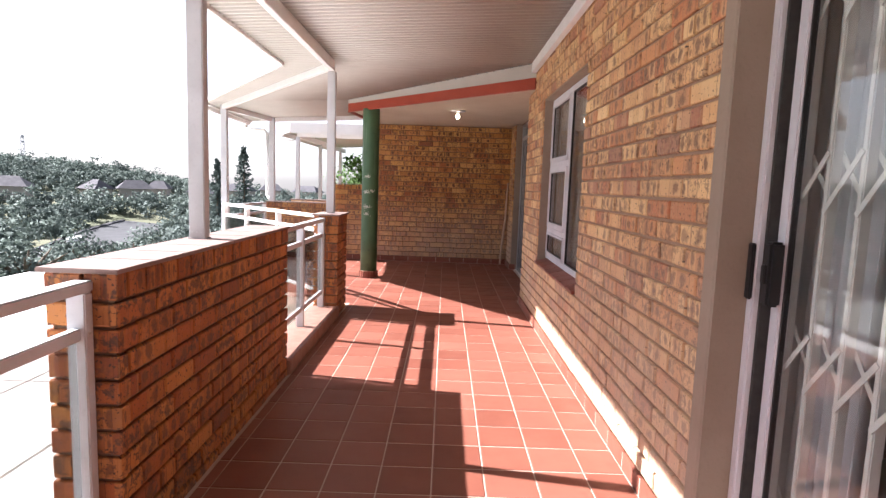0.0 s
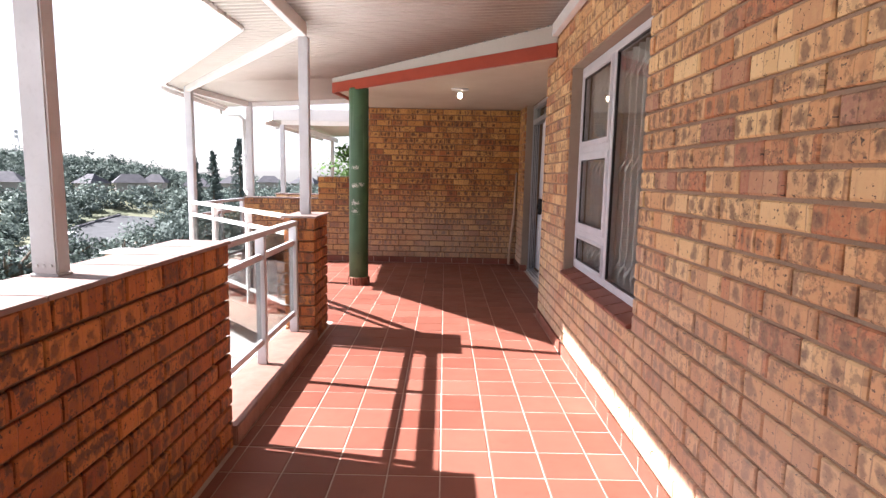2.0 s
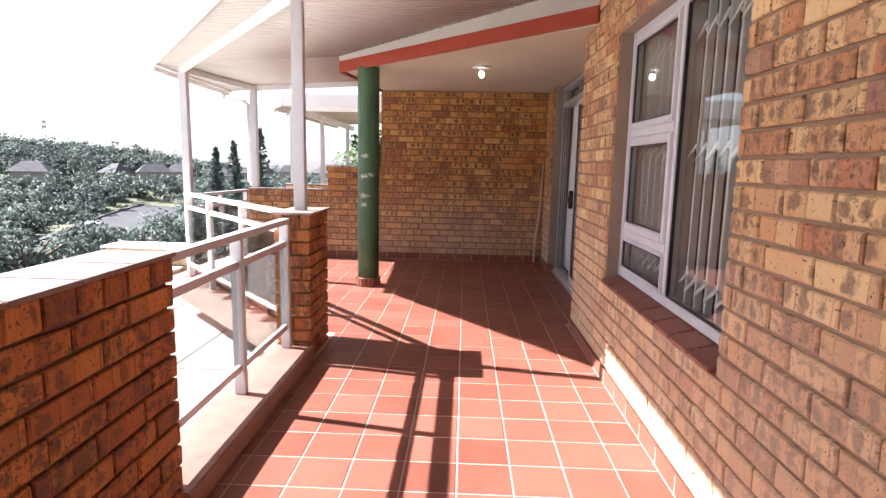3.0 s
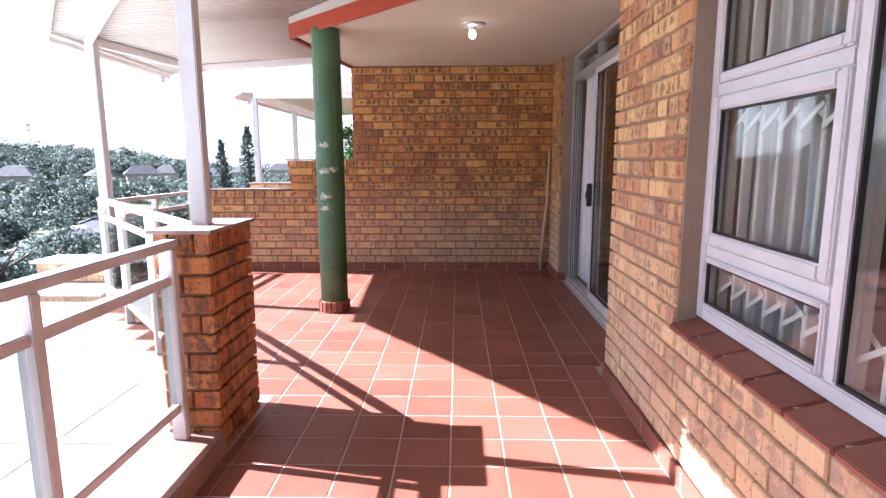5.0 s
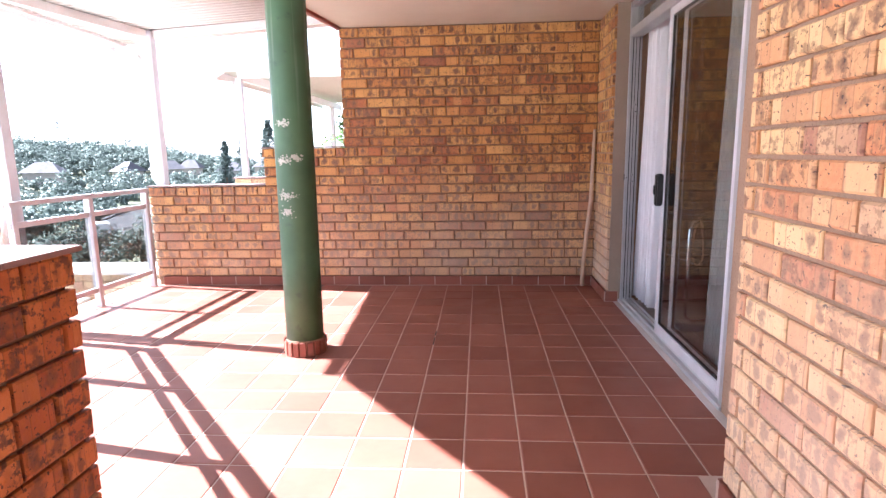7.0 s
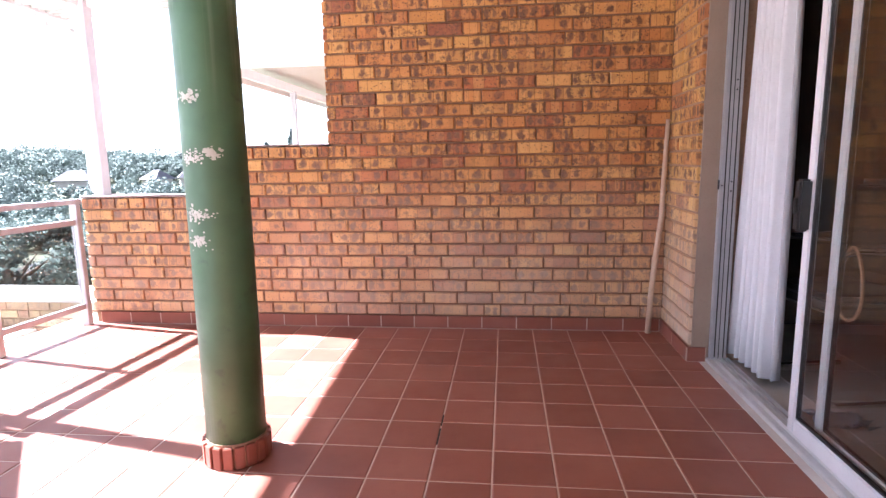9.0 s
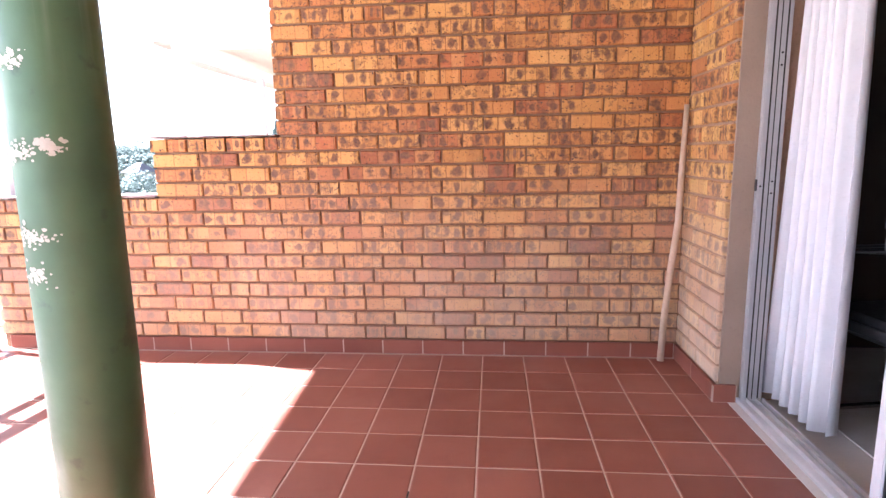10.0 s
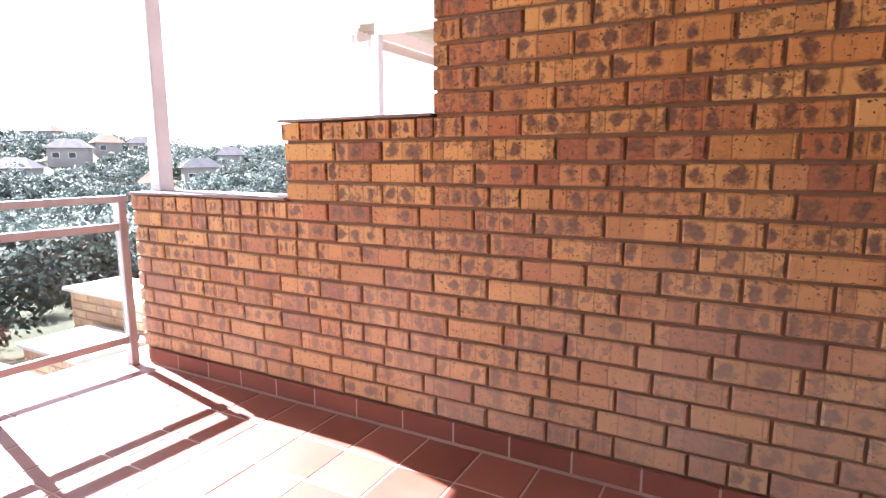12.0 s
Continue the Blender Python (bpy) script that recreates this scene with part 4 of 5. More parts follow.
def house(az, d, w, dp, h, rz, red):
    x, y = spot(az, d)
    t = thing("house", (x, y, ground_z(x, y) + 0.4), "clay-roofed house among the trees" if red else "pale rendered house with a grey roof among the trees", "house", "hillside houses", rz=rz)
    part("wall", B(-w / 2, w / 2, -dp / 2, dp / 2, -3.5, h), HOUSEWALL, t)
    bm = bmesh.new()
    o, r = 0.6, 2.0
    v = [bm.verts.new(p) for p in ((-w / 2 - o, -dp / 2 - o, h), (w / 2 + o, -dp / 2 - o, h), (w / 2 + o, dp / 2 + o, h), (-w / 2 - o, dp / 2 + o, h), (-w / 2 + dp * 0.35, 0, h + r), (w / 2 - dp * 0.35, 0, h + r))]
    for f in ((0, 1, 5, 4), (1, 2, 5), (2, 3, 4, 5), (3, 0, 4), (3, 2, 1, 0)):
        bm.faces.new([v[i] for i in f])
    part("roof", bm, ROOFRED if red else ROOFTILE, t)
    for zz in ([0.9] if h < 4 else [0.7, 3.3]):
        for i in range(int(w / 3)):
            xx = -w / 2 + 1.6 + i * 3.0
            if zz + 1.3 < h:
                win = part("window", B(xx - 0.75, xx + 0.75, -dp / 2 - 0.06, -dp / 2 + 0.02, zz, zz + 1.3), WHITE, t)
                part("pane", B(xx - 0.62, xx + 0.62, -dp / 2 - 0.075, -dp / 2 - 0.055, zz + 0.12, zz + 1.18), DARKPANE, win)
    return t


for az, d, w, dp, h, rz, red in HOUSES:
    house(az, d, w * (0.46 if az < 45 else 0.58), dp * (0.5 if az < 45 else 0.62), h * 0.62, rz, red)


def vehicle(az, d, rz, van):
    x, y = spot(az, d)
    L, W, H = (4.8, 1.9, 2.0) if van else (4.2, 1.75, 1.4)
    t = thing("van" if van else "car", (x, y, ground_z(x, y) + 0.36), "white delivery van on the valley road" if van else "white parked car beside the road", "van" if van else "car", rz=rz)
    body = B(-L / 2, L / 2, -W / 2, W / 2, 0.35, H * (0.55 if van else 0.62), bevel=0.12)
    part("body", body, BODYWHITE, t)
    part("cabin", B(-L / 2 + (0.05 if van else 0.9), L / 2 - 1.1, -W / 2 + 0.08, W / 2 - 0.08, H * 0.5, H, bevel=0.18), BODYWHITE, t)
    for s in (-1, 1):
        part("side_window", B(L / 2 - 2.1, L / 2 - 1.35, s * (W / 2 - 0.06), s * (W / 2 - 0.1), H * 0.66, H * 0.9), DARKPANE, t)
        for f in (-1, 1):
            wh = part("wheel", tube(bmesh.new(), [(f * L * 0.31, s * (W / 2 - 0.2), 0.33), (f * L * 0.31, s * (W / 2 + 0.01), 0.33)], 0.33, 16), BLACK, t)
            part("rim", tube(bmesh.new(), [(f * L * 0.31, s * (W / 2 + 0.01), 0.33), (f * L * 0.31, s * (W / 2 + 0.02), 0.33)], 0.19, 12), ALU, wh)
    part("windscreen", B(L / 2 - 1.14, L / 2 - 1.06, -W / 2 + 0.2, W / 2 - 0.2, H * 0.64, H * 0.92), DARKPANE, t)


vehicle(34.6, 80, 125, True)
vehicle(30.6, 72, 20, False)
vehicle(29.2, 71, 20, False)


def leaf_cloud(rs, centres, size):
    """Small four-cornered leaves, one at each centre, turned every way."""
    n = len(centres)
    a = rs.normal(size=(n, 3)) * (1, 1, 0.7)
    a /= np.linalg.norm(a, axis=1)[:, None]
    b = np.cross(a, rs.normal(size=(n, 3)))
    b /= np.linalg.norm(b, axis=1)[:, None]
    s = size * rs.uniform(0.6, 1.3, (n, 1))
    return np.stack([centres - a * s, centres + b * s * 0.6, centres + a * s * 1.1, centres - b * s * 0.5], axis=1).reshape(-1, 3)


def crown(rs, c, r, clumps, leaves, size):
    """A crown of leafy clumps with gaps and an uneven outline; gives the leaves' corners and their soft normals."""
    d = rs.normal(size=(clumps, 3)) * (1, 1, 0.8)
    d *= (r * rs.uniform(0.3, 0.95, clumps) / np.linalg.norm(d, axis=1))[:, None]
    cr = r * rs.uniform(0.22, 0.42, clumps)
    n = rs.normal(size=(clumps, leaves, 3))
    n *= (cr[:, None] * rs.uniform(0.5, 1.1, (clumps, leaves)) / np.linalg.norm(n, axis=2))[:, :, None]
    pts = ((d[:, None, :] + n) * (1, 1, 0.75)).reshape(-1, 3)
    out = (n / cr[:, None, None]).reshape(-1, 3) + pts / r * 0.7 + (0, 0, 0.35) + rs.normal(size=pts.shape) * 0.25
    out /= np.linalg.norm(out, axis=1)[:, None]
    return leaf_cloud(rs, pts + np.array(c), size), np.repeat(out, 4, axis=0)


def leaf_mesh(name, verts, material, normals=None):
    if normals is not None:
        # every leaf shows its upper face outwards
        q = verts.reshape(-1, 4, 3)
        face = np.cross(q[:, 2] - q[:, 0], q[:, 3] - q[:, 1])
        turn = (face * normals[::4]).sum(axis=1) < 0
        q[turn] = q[turn][:, ::-1]
        verts = q.reshape(-1, 3)
    me = bpy.data.meshes.new(name)
    n = len(verts) // 4
    me.vertices.add(n * 4), me.loops.add(n * 4), me.polygons.add(n)
    me.vertices.foreach_set("co", verts.astype(np.float32).ravel())
    me.loops.foreach_set("vertex_index", np.arange(n * 4, dtype=np.int32))
    me.polygons.foreach_set("loop_start", np.arange(0, n * 4, 4, dtype=np.int32))
    me.update(calc_edges=True)
    if normals is not None:
        me.normals_split_custom_set_from_vertices(normals.astype(np.float32))
    me.materials.append(material)
    return me


def off_road(x, y, d, az):
    if any(math.hypot(x - px, y - py) < 9 for px, py in ROAD):
        return False
    if 28 < az < 42 and 46 < d < 84:
        return False
    for haz, hd, w, *_ in HOUSES:
        if abs(az - haz) < math.degrees((w / 2 + 1.0) / hd) and hd - 9 < d < hd + 5:
            return False
    return True


def woods(count, lo, hi, sizes, material, label, seed, clumps=7, leaves=26, size=0.34):
    rng, rs = random.Random(seed), np.random.RandomState(seed)
    parts = []
    while len(parts) < count:
        az, d = rng.uniform(-8, 74), math.sqrt(rng.uniform(lo * lo, hi * hi))
        x, y = spot(az, d)
        if not off_road(x, y, d, az):
            continue
        r = rng.uniform(*sizes)
        parts.append(crown(rs, (x, y, ground_z(x, y) + r * rng.uniform(0.5, 0.9)), r, clumps, leaves, size))
    return tagged(new("far_woods", leaf_mesh("far_woods", np.concatenate([v for v, _ in parts]), material, np.concatenate([q for _, q in parts]))), label, "trees", "", "stuff")


# Hill and valley trees wear the haze-tinted leaf colours.
woods(2300, 84, 205, (1.6, 3.6), LEAF_HAZE, "dense green trees covering the far hillside", 21, 8, 34, 0.27)
woods(900, 84, 205, (1.8, 4.0), LEAF_DARK_HAZE, "darker trees among the hillside woods", 22, 8, 34, 0.27)
woods(200, 40, 90, (1.6, 3.2), LEAF_HAZE, "green trees and bushes on the valley floor", 23, 10, 50, 0.2)
woods(120, 40, 90, (1.6, 3.4), LEAF_DARK_HAZE, "darker bushes on the valley floor", 24, 10, 50, 0.2)


def tree(x, y, z, h, r, material, label, seed, clumps=30, leaves=90, size=0.12):
    rng, rs = random.Random(seed), np.random.RandomState(seed)
    t = thing("tree", (x, y, z), label, "tree", "garden trees")
    pts = [(0, 0, 0), (0.04 * r, 0.02 * r, h * 0.3), (0.0, 0.06 * r, h * 0.55), (0.05 * r, 0, h * 0.8)]
    part("trunk", tube(bmesh.new(), pts, [0.06 * r + 0.05, 0.05 * r + 0.04, 0.045 * r + 0.03, 0.03], 9), BARK, t, smooth=True)
    for i in range(5):
        a = i * 1.3 + rng.uniform(0, 0.6)
        part("limb", tube(bmesh.new(), [(0, 0.04 * r, h * 0.5), (0.35 * r * math.cos(a), 0.35 * r * math.sin(a), h * 0.66), (0.65 * r * math.cos(a), 0.65 * r * math.sin(a), h * 0.78)], [0.05 * r, 0.035 * r, 0.015], 6), BARK, t)
    leafage, soft = crown(rs, (0, 0, h - r * 0.75), r, clumps, leaves, size)
    ob = new("crown", leaf_mesh("crown", leafage, material, soft))
    ob.parent = t
    return t


tree(-2.0, 17.4, -3.9, 6.3, 1.45, LEAF_BRIGHT, "bright green leafy tree behind the neighbouring wall", 41, 60, 150, 0.055)
tree(-0.8, 18.5, -3.9, 6.6, 1.7, LEAF_BRIGHT, "bright green leafy tree behind the neighbouring wall", 42, 60, 150, 0.055)
tree(-2.6, 20.0, -4.0, 5.8, 1.25, LEAF_BRIGHT, "mid green tree behind the neighbouring balcony", 43, 50, 120, 0.055)
SLOPE_TREES = [(47, 24, 4.6, 2.6, LEAF_HAZE), (40, 27, 4.3, 2.5, LEAF_HAZE), (52, 28, 4.8, 2.6, LEAF_DARK_HAZE), (57, 22, 4.2, 2.4, LEAF_HAZE), (63, 26, 5.0, 2.8, LEAF_HAZE), (44, 33, 4.6, 2.7, LEAF_DARK_HAZE), (36, 36, 4.4, 2.4, LEAF_HAZE),
               (68, 30, 5.2, 2.8, LEAF_DARK_HAZE), (31, 40, 4.6, 2.6, LEAF_HAZE), (27, 44, 5.2, 2.8, LEAF_DARK_HAZE), (60, 36, 5.0, 2.7, LEAF_HAZE), (49, 40, 5.0, 2.9, LEAF_HAZE), (22, 48, 5.5, 2.8, LEAF_HAZE), (17, 52, 5.5, 3.0, LEAF_DARK_HAZE)]
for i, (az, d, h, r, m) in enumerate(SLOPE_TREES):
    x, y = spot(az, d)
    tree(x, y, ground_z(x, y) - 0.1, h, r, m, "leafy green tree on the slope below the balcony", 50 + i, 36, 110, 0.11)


def conifer(az, d, h, seed, label="tall dark conifer with tiered branches"):
    rng, rs = random.Random(seed), np.random.RandomState(seed)
    x, y = spot(az, d)
    t = thing("conifer", (x, y, ground_z(x, y)), label, "tree", "conifers")
    part("trunk", tube(bmesh.new(), [(0, 0, 0), (0, 0, h)], [0.3, 0.05], 8), BARK, t)
    pts = []
    n = 22
    for i in range(n):
        z = h * (0.15 + 0.83 * i / n)
        r = (h * 0.13 * (1 - i / n) ** 0.8 + 0.2) * rng.uniform(0.75, 1.15)
        for k in range(10):
            a = rng.uniform(0, math.tau)
            for m in range(9):
                s = r * (m + 1) / 9
                pts.append((s * math.cos(a), s * math.sin(a), z + 0.15 * s + rng.uniform(-0.25, 0.25)))
    ob = new("foliage", leaf_mesh("foliage", leaf_cloud(rs, np.array(pts), 0.26), LEAF_DARK_HAZE))
    ob.parent = t


for az, d, h, s in ((24.3, 100, 12.5, 61), (22.7, 96, 13.5, 62), (20.3, 92, 15.5, 63), (8.8, 40, 9.5, 66)):
    conifer(az, d, h, s)


def mast(az, d, h):
    x, y = spot(az, d)
    t = thing("radio_mast", (x, y, ground_z(x, y)), "slim grey lattice mast on the hill crest", "mast")
    for k in range(3):
        a = k * math.tau / 3
        part("leg", tube(bmesh.new(), [(0.7 * math.cos(a), 0.7 * math.sin(a), 0), (0.4 * math.cos(a), 0.4 * math.sin(a), h)], 0.09, 6), GREYPOST, t)
        for i in range(9):
            b2 = a + math.tau / 3
            r0, r1 = 0.7 - 0.3 * i / 9, 0.7 - 0.3 * (i + 1) / 9
            part("brace", tube(bmesh.new(), [(r0 * math.cos(a), r0 * math.sin(a), h * i / 9), (r1 * math.cos(b2), r1 * math.sin(b2), h * (i + 1) / 9)], 0.05, 5), GREYPOST, t)
    for z in (0.8, 0.95):
        part("antenna", B(-0.35, 0.35, -0.2, 0.2, h * z, h * z + 0.6), GREYPOST, t)


mast(37.4, 190, 9.5)

# ---- lower terrace and neighbouring balcony ----
bm = bmesh.new()
for i in range(6):
    for k in range(9):
        box(bm, -7.3 + i * 0.96, -7.3 + i * 0.96 + 0.945, -6 + k * 1.72, -6 + k * 1.72 + 1.705, -0.60, -0.45, 0.006)
solid("lower_terrace", bm, CONCRETE, "sunlit pale concrete slabs roofing the level below", "terrace", "structure")
solid("terrace_base", B(-7.3, -1.45, -6, 9.46, -3.4, -0.602), CONCRETE, "plain pale wall of the storey below", "wall", "structure")
planter = solid("brick_parapet", B(-5.88, -3.62, 10.38, 10.86, -3.5, -0.14), MORTAR, "lower face brick parapet with a pale coping", "wall", "structure")
planter2 = solid("brick_parapet", B(-5.40, -4.60, 9.72, 10.36, -3.5, -0.44), MORTAR, "lower face brick parapet with a pale coping", "wall", "structure")
solid("coping", B(-5.95, -3.58, 10.33, 10.91, -0.135, -0.10, bevel=0.005), CONCRETE, "pale coping on the lower brick parapet", "coping", "structure")
solid("coping", B(-5.46, -4.55, 9.68, 10.325, -0.435, -0.40, bevel=0.005), CONCRETE, "pale coping on the lower brick parapet", "coping", "structure")


def neighbour_roof():
    t = thing("neighbour_canopy", (-3.2, 11.8, 0.92), "white flat canopy roof over the neighbouring balcony", "canopy")
    me = roof_sheet(11.7, 17.5, lambda y: -3.62 if y > 12.1 else -3.62 + (12.1 - y) * 0.9, lambda y: -0.4, lambda x: 2.34 + 0.06 * (x + 3.2))
    ob = new("sheet", me)
    ob.parent, ob.matrix_parent_inverse = t, t.matrix_world.inverted()
    for n, bm in (("fascia", B(-3.30, -0.4, 11.62, 11.66, 2.23, 2.44, bevel=0.004)), ("side_fascia", B(-3.68, -3.64, 12.1, 17.5, 2.20, 2.36, bevel=0.004)),
                  ("beam", B(-3.2, -0.4, 11.78, 11.83, 2.16, 2.265)), ("beam", B(-3.22, -3.17, 11.84, 17.4, 2.14, 2.255)),
                  ("corner_fascia", bar(bmesh.new(), (-3.31, 11.64, 2.325), (-3.66, 12.08, 2.285), 0.04, 0.17))):
        o = part(n, bm, WHITE, t)
        o.matrix_parent_inverse = t.matrix_world.inverted()
    for x, y in ((-3.19, 11.805), (-3.19, 13.95), (-3.19, 16.6)):
        o = part("post", B(x - 0.04, x + 0.04, y - 0.04, y + 0.04, 0.855 if y < 12 else -0.57, 2.16, bevel=0.004), GREYPOST, t)
        o.matrix_parent_inverse = t.matrix_world.inverted()
    o = part("downpipe", tube(bmesh.new(), [(-3.55, 11.9, 2.22), (-3.55, 11.9, 2.14), (-3.50, 11.88, 2.10), (-3.28, 11.82, 2.10)], 0.03, 10), WHITE, t)
    o.matrix_parent_inverse = t.matrix_world.inverted()
    t.location.z += 0.07


neighbour_roof()
nb_wall = solid("neighbour_wall", B(-3.30, 1.0, 11.711, 11.92, -0.5, 0.90), MORTAR, "face brick parapet of the neighbouring balcony", "wall", "structure")
solid("coping", B(-3.33, 1.0, 11.68, 11.95, 0.903, 0.92), CAP, "pale coping on the neighbouring parapet", "coping", "structure")
solid("neighbour_floor", B(-3.3, 2.0, 9.55, 17.5, -0.6, -0.5), TILE, "neighbouring balcony slab", "floor", "structure")
solid("neighbour_wall", B(0.9, 1.1, 9.66, 17.5, -0.5, 3.0), HOUSEWALL, "plain wall of the neighbouring unit", "wall", "structure")

# gutter and downpipe by the end post
def gutter():
    t = thing("gutter", (-3.68, 7.75, 2.2), "white metal eaves gutter with a downpipe", "gutter")
    z = sheet_z(-3.45) - 0.06
    def bmw(bm):
        bmesh.ops.translate(bm, vec=(3.68, -7.75, -2.2), verts=bm.verts)
        return bm
    part("trough", bmw(bar(bmesh.new(), (-3.43, 7.64, z), (-3.555, 9.88, z), 0.06, 0.06, 0.01)), WHITE, t)
    part("outlet", bmw(tube(bmesh.new(), [(-3.545, 9.70, z - 0.02), (-3.545, 9.70, z - 0.09), (-3.52, 9.68, z - 0.13), (-3.16, 9.50, z - 0.15), (-3.10, 9.48, z - 0.19), (-3.10, 9.48, 1.04), (-3.06, 9.44, 0.995), (-2.98, 9.42, 0.99)], 0.032, 12)), WHITE, t, "white round downpipe", True)
    part("bracket", bmw(B(-3.145, -3.055, 9.44, 9.52, 1.55, 1.58, bevel=0.004)), GREYPOST, t)


gutter()


# ---- pieces: bricks, tiles ----
def brick_variant(length, height, seed, depth=0.03, c=0.0055):
    rng = random.Random(seed)
    j = lambda s: rng.uniform(-s, s)
    L, Hh = length / 2, height / 2
    vs = []
    for y, inset, s in ((depth, 0.0, 0.0), (c, 0.0, 0.0018), (0.0, c, 0.002)):
        for sx, sz in ((-1, -1), (1, -1), (1, 1), (-1, 1)):
            vs.append((sx * (L - inset) + j(s), y + (j(0.0012) if y == 0 else 0), sz * (Hh - inset) + j(s)))
    fs = [(8, 9, 10, 11)]
    for o in (0, 4):
        for k in range(4):
            a, b = o + k, o + (k + 1) % 4
            fs.append((a, b, b + 4, a + 4))
    return vs, fs


def mesh_of(name, vs, fs, material, uv=None):
    me = bpy.data.meshes.new(name)
    me.from_pydata(vs, [], fs)
    if uv is not None:
        layer = me.uv_layers.new(name="UVMap")
        layer.data.foreach_set("uv", [c for f in fs for i in f for c in uv[i]])
    me.materials.append(material)
    return me


BH, BL = COURSE - 0.013, PITCH - 0.008
VAR = [brick_variant(BL, BH, s) for s in range(6)]
VAR_UV = [[(x / BL + 0.5, z / BH + 0.5) for x, _, z in v[0]] for v in VAR]
VAR_MESH = {m.name: [mesh_of("brick", *v, m, w) for v, w in zip(VAR, VAR_UV)] for m in (BRICK, BRICK_ORANGE, BRICK_TAN, BRICK_RED)}


class Bricks:
    """Lays bricks over one wall face; some as objects of their own, the rest joined."""

    def __init__(self, wall, limit=300, material=None):
        self.wall, self.limit, self.single = wall, limit, 0
        self.vs, self.fs, self.uv = [], [], []
        self.material = material or BRICK
        self.meshes = VAR_MESH[self.material.name]

    def lay(self, m, length, height, single, rng):
        k = rng.randrange(len(VAR))
        s = Matrix.Diagonal((length / BL, 1, height / BH, 1))
        m = m @ Matrix.Translation((0, rng.uniform(-0.002, 0.002), 0)) @ Matrix.Rotation(rng.gauss(0, 0.004), 4, "Y")
        if single and self.single < self.limit:
            self.single += 1
            ob = new("brick", self.meshes[k])
            ob.parent = self.wall
            ob.matrix_parent_inverse = self.wall.matrix_world.inverted()
            ob.matrix_basis = m @ s
        else:
            base = len(self.vs)
            self.vs += [tuple(m @ s @ Vector(v)) for v in VAR[k][0]]
            self.fs += [tuple(base + i for i in f) for f in VAR[k][1]]
            self.uv += VAR_UV[k]

    def face(self, origin, u, rz, length, z0, rows, holes=(), single=None, seed=1, headers=(), heights=None, header_w=0.1135, shift=0.0):
        """origin: plan point on the face; u: direction along it; holes: (s0, s1, z0, z1) left open."""
        rng = random.Random(seed)
        z = z0
        for r in range(rows):
            h = (heights or {}).get(r, COURSE)
            zc, bh = z + h / 2, h - 0.013
            cuts = sorted((a, b) for a, b, za, zb in holes if za < zc < zb)
            runs, s = [], 0.0
            for a, b in cuts:
                if a - s > 0.03:
                    runs.append((s, a))
                s = max(s, b)
            if length - s > 0.03:
                runs.append((s, length))
            pitch = header_w if r in headers else PITCH
            for s0, s1 in runs:
                off = (shift + (pitch / 2 if r % 2 else 0) + (rng.choice((0, 0, 0, pitch / 4)))) % pitch
                marks = [s0]
                k = math.ceil((s0 - off) / pitch + 1e-6)
                while off + k * pitch < s1 - 0.045:
                    q = off + k * pitch + rng.uniform(-0.007, 0.007)
                    if q - marks[-1] > 0.05:
                        marks.append(q)
                        if r not in headers and rng.random() < 0.06 and off + (k + 1) * pitch < s1 - 0.1:
                            marks.append(q + pitch / 2)
                    k += 1
                marks.append(s1)
                for a, b in zip(marks, marks[1:]):
                    c = (a + b) / 2
                    aa = a + (0.005 if a > s0 else 0)
                    bb = b - (0.005 if b < s1 else 0)
                    p = (origin[0] + u[0] * (aa + bb) / 2, origin[1] + u[1] * (aa + bb) / 2)
                    self.lay(pose(*p, zc, 0, 0, rz), bb - aa, bh, bool(single and single(c, zc)), rng)
            z += h
        return self

    def rest(self):
        if self.vs:
            ob = new("brickwork", mesh_of("brickwork", self.vs, self.fs, self.material, self.uv))
            ob.parent = self.wall
            ob.matrix_parent_inverse = self.wall.matrix_world.inverted()
            tagged(ob, "", "", "", "stuff")


b = Bricks(wall_north, 300, BRICK_ORANGE)
L = RET_X - LOW_X
holes = [(0, STEP2_X - LOW_X, LOW_Z - COURSE, 9), (0, EX - LOW_X, STEP_Z - COURSE, 9)]
b.face((LOW_X, YF), (1, 0), 0, L, SKIRT, 26, holes, lambda s, z: s > 0.35 and z < 1.9, 3, headers=())
b.face((LOW_X, YF - 0.004), (1, 0), 0, STEP2_X - LOW_X, LOW_Z - COURSE, 1, (), lambda s, z: True, 41, headers=(0,))
b.face((STEP2_X - 0.012, YF - 0.004), (1, 0), 0, EX - STEP2_X + 0.012, STEP_Z - COURSE, 1, (), lambda s, z: True, 42, headers=(0,))
b.face((EX, YF + 0.23), (0, -1), -90, 0.23, STEP_Z, 12, seed=5)
b.rest()
b = Bricks(wall_return, 300, BRICK_TAN)
b.face((RET_X, RET_Y + 0.0), (0, 1), -90, YF - RET_Y, SKIRT, 26, (), lambda s, z: True, 7)
b.rest()
b = Bricks(wall_east)
y0 = DY1 + 0.075
b.face((XE, y0), (0, 1), -90, CORNER_Y - y0, SKIRT, 31, [(WY0 - y0, WY1 - y0, WZ0 - 0.01, WZ1 + 0.02)], lambda s, z: 0.55 < z < 1.9, 9)
b.face((XE, DY0), (0, 1), -90, y0 - DY0, DZ + 0.01, 7, seed=19)
b.face((XE, CORNER_Y), (1, 0), 180, 0.32, SKIRT, 26, seed=15)
b.rest()
b = Bricks(wall_west, 300, BRICK_RED)
hts = {11: 0.098}
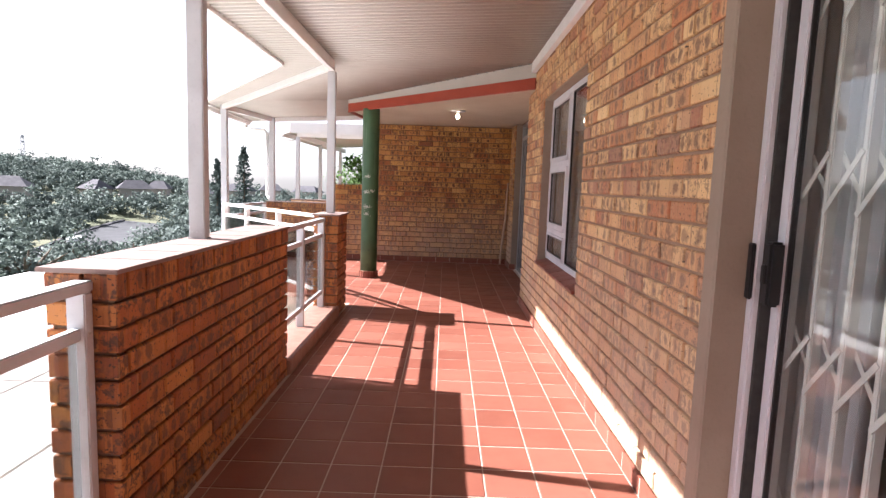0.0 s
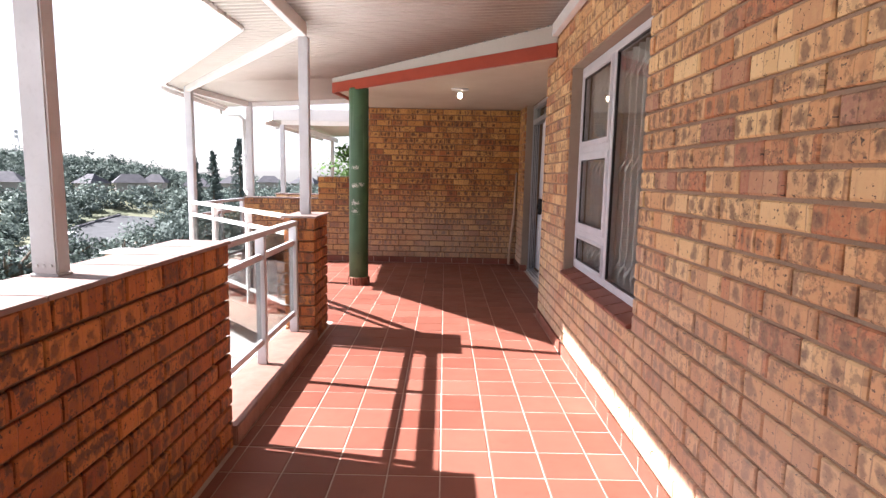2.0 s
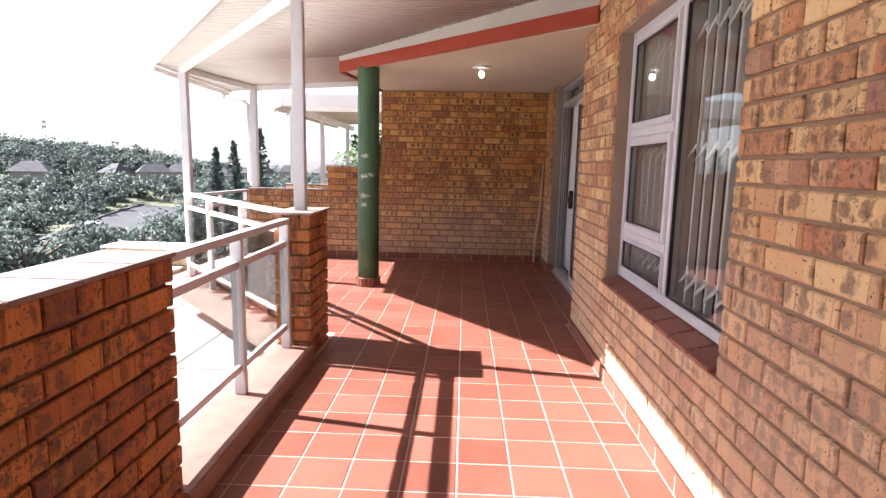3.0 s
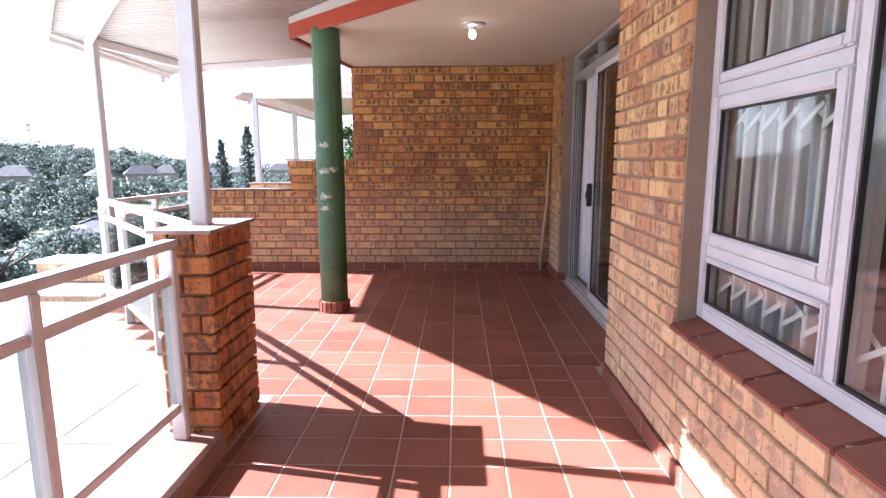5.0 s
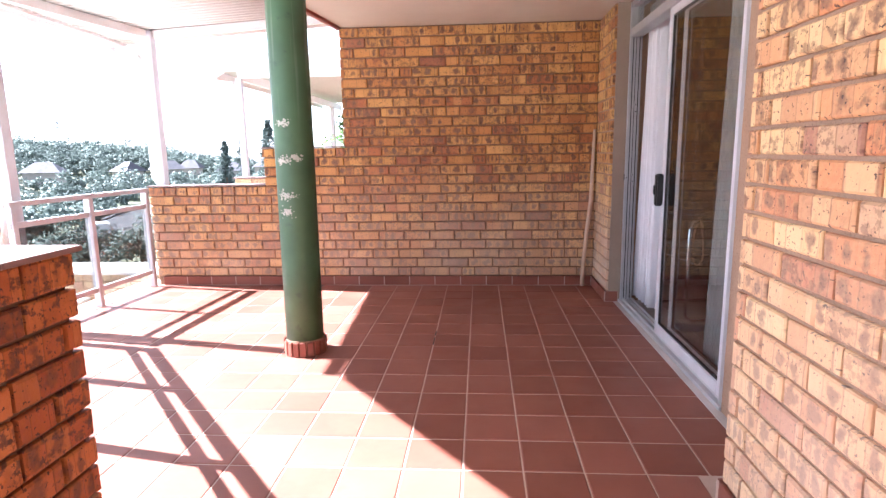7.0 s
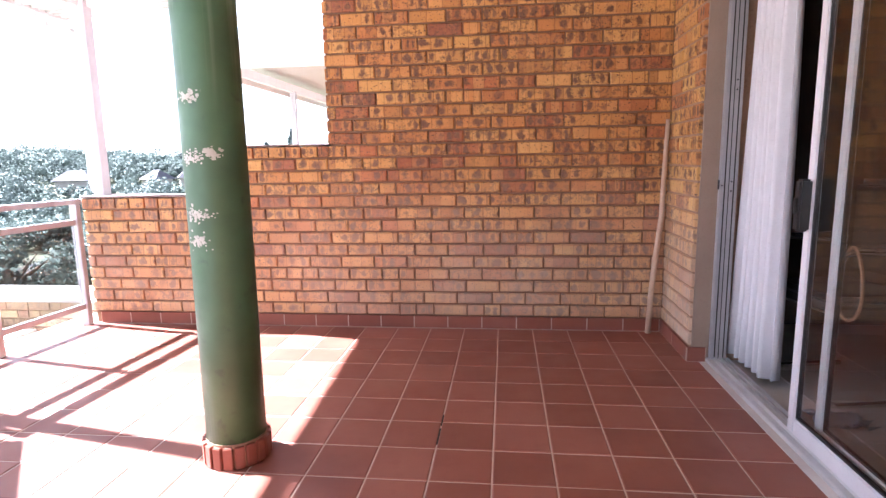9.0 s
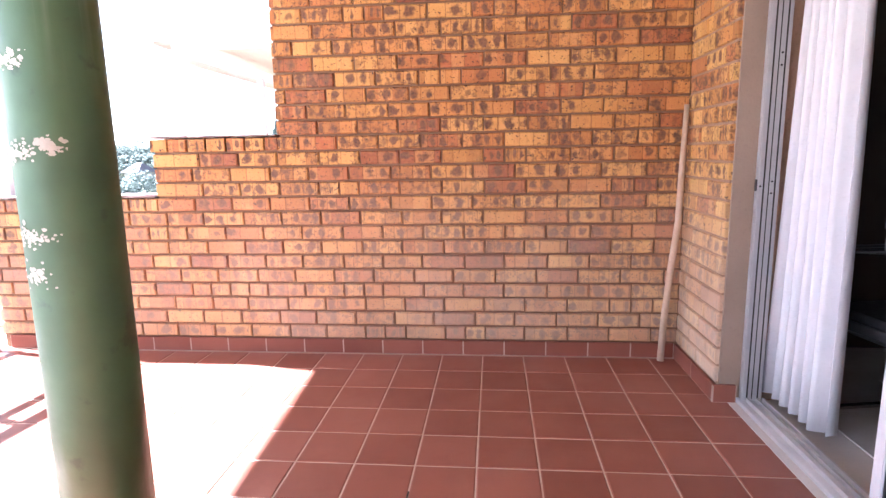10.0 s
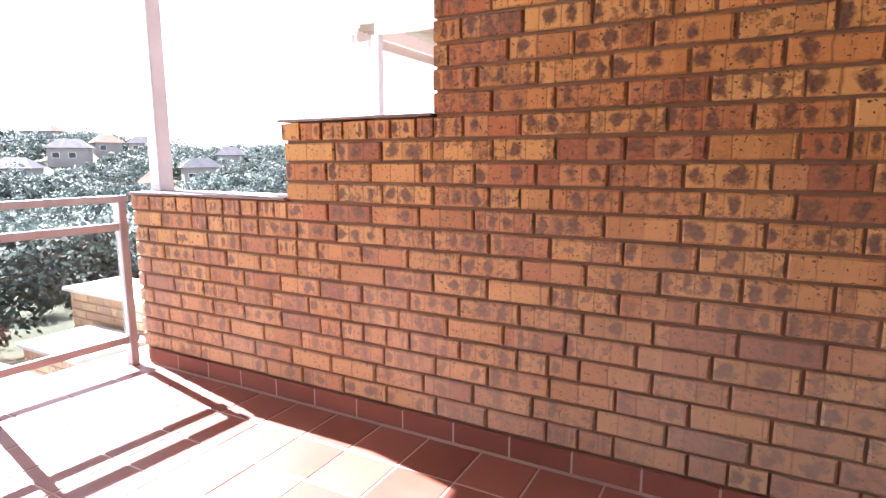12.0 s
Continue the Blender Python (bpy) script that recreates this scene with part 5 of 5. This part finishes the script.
b.face((XL, W1Y0), (0, 1), 90, W1Y1 - W1Y0, 0.99 - 0.098 - 11 * COURSE, 12, (), lambda s, z: True, 11, headers=(11,), heights=hts)
b.face((W1X, W1Y0), (1, 0), 0, XL - W1X, W1Z - 0.098 - 11 * COURSE, 12, (), lambda s, z: True, 12, heights=hts)
b.face((W1X, W1Y1), (1, 0), 180, XL - W1X, W1Z - 0.098 - 11 * COURSE, 12, (), lambda s, z: True, 14, heights=hts)
b.face((W1X, W1Y0), (0, 1), -90, W1Y1 - W1Y0, 0.99 - 0.098 - 11 * COURSE, 12, (), None, 16, headers=(11,), heights=hts)
b.rest()
b = Bricks(nb_wall, 0)
b.face((-3.30, 11.70), (1, 0), 0, 4.2, 0.903 - 9 * COURSE, 9, seed=31)
b.rest()
b = Bricks(planter, 60)
b.face((-5.88, 10.37), (1, 0), 0, 2.26, -0.14 - 11 * COURSE, 11, (), lambda s, z: z > -0.5, 33)
b.face((-3.61, 10.38), (0, 1), 90, 0.48, -0.14 - 11 * COURSE, 11, seed=34)
b.rest()
b = Bricks(planter2, 30)
b.face((-5.40, 9.71), (1, 0), 0, 0.80, -0.44 - 8 * COURSE, 8, (), lambda s, z: True, 35)
b.face((-4.59, 9.72), (0, 1), 90, 0.64, -0.44 - 8 * COURSE, 8, seed=36)
b.rest()
b = Bricks(wall_pier, 300, BRICK_RED)
zz = PZ - 0.098 - 11 * COURSE
for o, u, rz, n, s in (((XL, PY0), (0, 1), 90, PY1 - PY0, 21), ((PX0, PY0), (1, 0), 0, XL - PX0, 22), ((PX0, PY1), (1, 0), 180, XL - PX0, 23), ((PX0, PY0), (0, 1), -90, PY1 - PY0, 24)):
    b.face(o, u, rz, n, zz, 12, (), lambda s_, z: True, s, headers=(11,), heights=hts)
b.rest()


# floor tiles
def tile_variant(seed, c=0.004):
    rng = random.Random(seed)
    hh = 0.2335 / 2 - 0.0032
    vs = []
    for z, inset in ((-0.004, 0.0), (0.0 - c * 0.5, 0.0), (0.0, c)):
        for sx, sy in ((-1, -1), (1, -1), (1, 1), (-1, 1)):
            vs.append((sx * (hh - inset) + rng.uniform(-0.0006, 0.0006), sy * (hh - inset) + rng.uniform(-0.0006, 0.0006), z))
    fs = [(8, 9, 10, 11)] + [(o + k, o + (k + 1) % 4, o + (k + 1) % 4 + 4, o + k + 4) for o in (0, 4) for k in range(4)]
    return vs, fs


TVAR = [tile_variant(s) for s in range(4)]
TMESH = [mesh_of("tile", *v, TILE) for v in TVAR]
TX0, TY0, TP = -0.037, 9.03, 0.2335


def floor_left(y):
    if y < 5.65:
        return XL + 0.02
    if y < RC[1]:
        return -1.32 - (y - 5.67) / (RC[1] - 5.67) * 1.86
    return -3.22


def floor_tiles():
    rng = random.Random(2)
    vs, fs = [], []
    count = 0
    for j in range(-54, 2):
        for i in range(-15, 7):
            x0, x1 = TX0 + i * TP, TX0 + (i + 1) * TP
            y0, y1 = TY0 + j * TP, TY0 + (j + 1) * TP
            lim = DOOR_X - 0.012 if y0 > CORNER_Y - 0.02 else XE - 0.012
            a0, a1 = max(x0, floor_left((y0 + y1) / 2)), min(x1, lim)
            b0, b1 = max(y0, -3.1), min(y1, YF - 0.012)
            if a1 - a0 < 0.03 or b1 - b0 < 0.03:
                continue
            s = Matrix.Translation(((a0 + a1) / 2, (b0 + b1) / 2, rng.uniform(-0.0006, 0.0006))) @ Matrix.Rotation(rng.gauss(0, 0.0012), 4, "X") @ Matrix.Rotation(rng.gauss(0, 0.0012), 4, "Y") @ Matrix.Diagonal(((a1 - a0) / TP, (b1 - b0) / TP, 1, 1))
            k = rng.randrange(len(TVAR))
            if -1.0 < x0 < 0.9 and 1.6 < y0 and count < 300:
                count += 1
                ob = new("tile", TMESH[k])
                ob.parent = floor
                ob.matrix_basis = s
            else:
                base = len(vs)
                vs += [tuple(s @ Vector(v)) for v in TVAR[k][0]]
                fs += [tuple(base + q for q in f) for f in TVAR[k][1]]
    ob = new("tiles", mesh_of("tiles", vs, fs, TILE))
    ob.parent = floor
    tagged(ob, "", "", "", "stuff")


floor_tiles()
for y0, y1 in ((7.66, 7.80), (7.83, 7.93)):
    part("cracked_joint", B(TX0 - TP - 0.003, TX0 - TP + 0.003, y0, y1, -0.004, 0.0008), DARKGAP, floor, "dark open joint where the grout is missing")


def skirting(a, b, rz, label="terracotta tile skirting along the wall foot", h=SKIRT):
    """Skirting tiles from a to b in plan; the tiles face the local -y."""
    a, b = Vector(a), Vector(b)
    d = b - a
    t = thing("baseboard", (a.x, a.y, 0), label, "skirting", "", "structure")
    n = max(1, round(d.length / TP))
    w = d.length / n
    part("bed", bar(bmesh.new(), (0, 0, h / 2 - 0.001), (d.x, d.y, h / 2 - 0.001), 0.0150, h - 0.004), GROUT, t)
    u = d.normalized()
    me = to_mesh("skirting_tile", B(-w / 2 + 0.002, w / 2 - 0.002, -0.008, 0.008, 0.001, h, bevel=0.002), TILE)
    for i in range(n):
        ob = new("tile", me)
        ob.parent = t
        c = u * w * (i + 0.5)
        ob.matrix_basis = pose(c.x, c.y, 0, 0, 0, rz)
    return t


skirting((LOW_X + 0.06, YF - 0.004), (RET_X - 0.012, YF - 0.004), 0)
skirting((RET_X - 0.004, YF - 0.014), (RET_X - 0.004, RET_Y - 0.016), 90)
skirting((RET_X - 0.012, RET_Y - 0.024), (DOOR_X - 0.012, RET_Y - 0.024), 0)
skirting((XE - 0.004, DY1 + 0.0), (XE - 0.004, CORNER_Y), 90)
skirting((XE - 0.012, CORNER_Y + 0.008), (DOOR_X - 0.01, CORNER_Y + 0.008), 0)
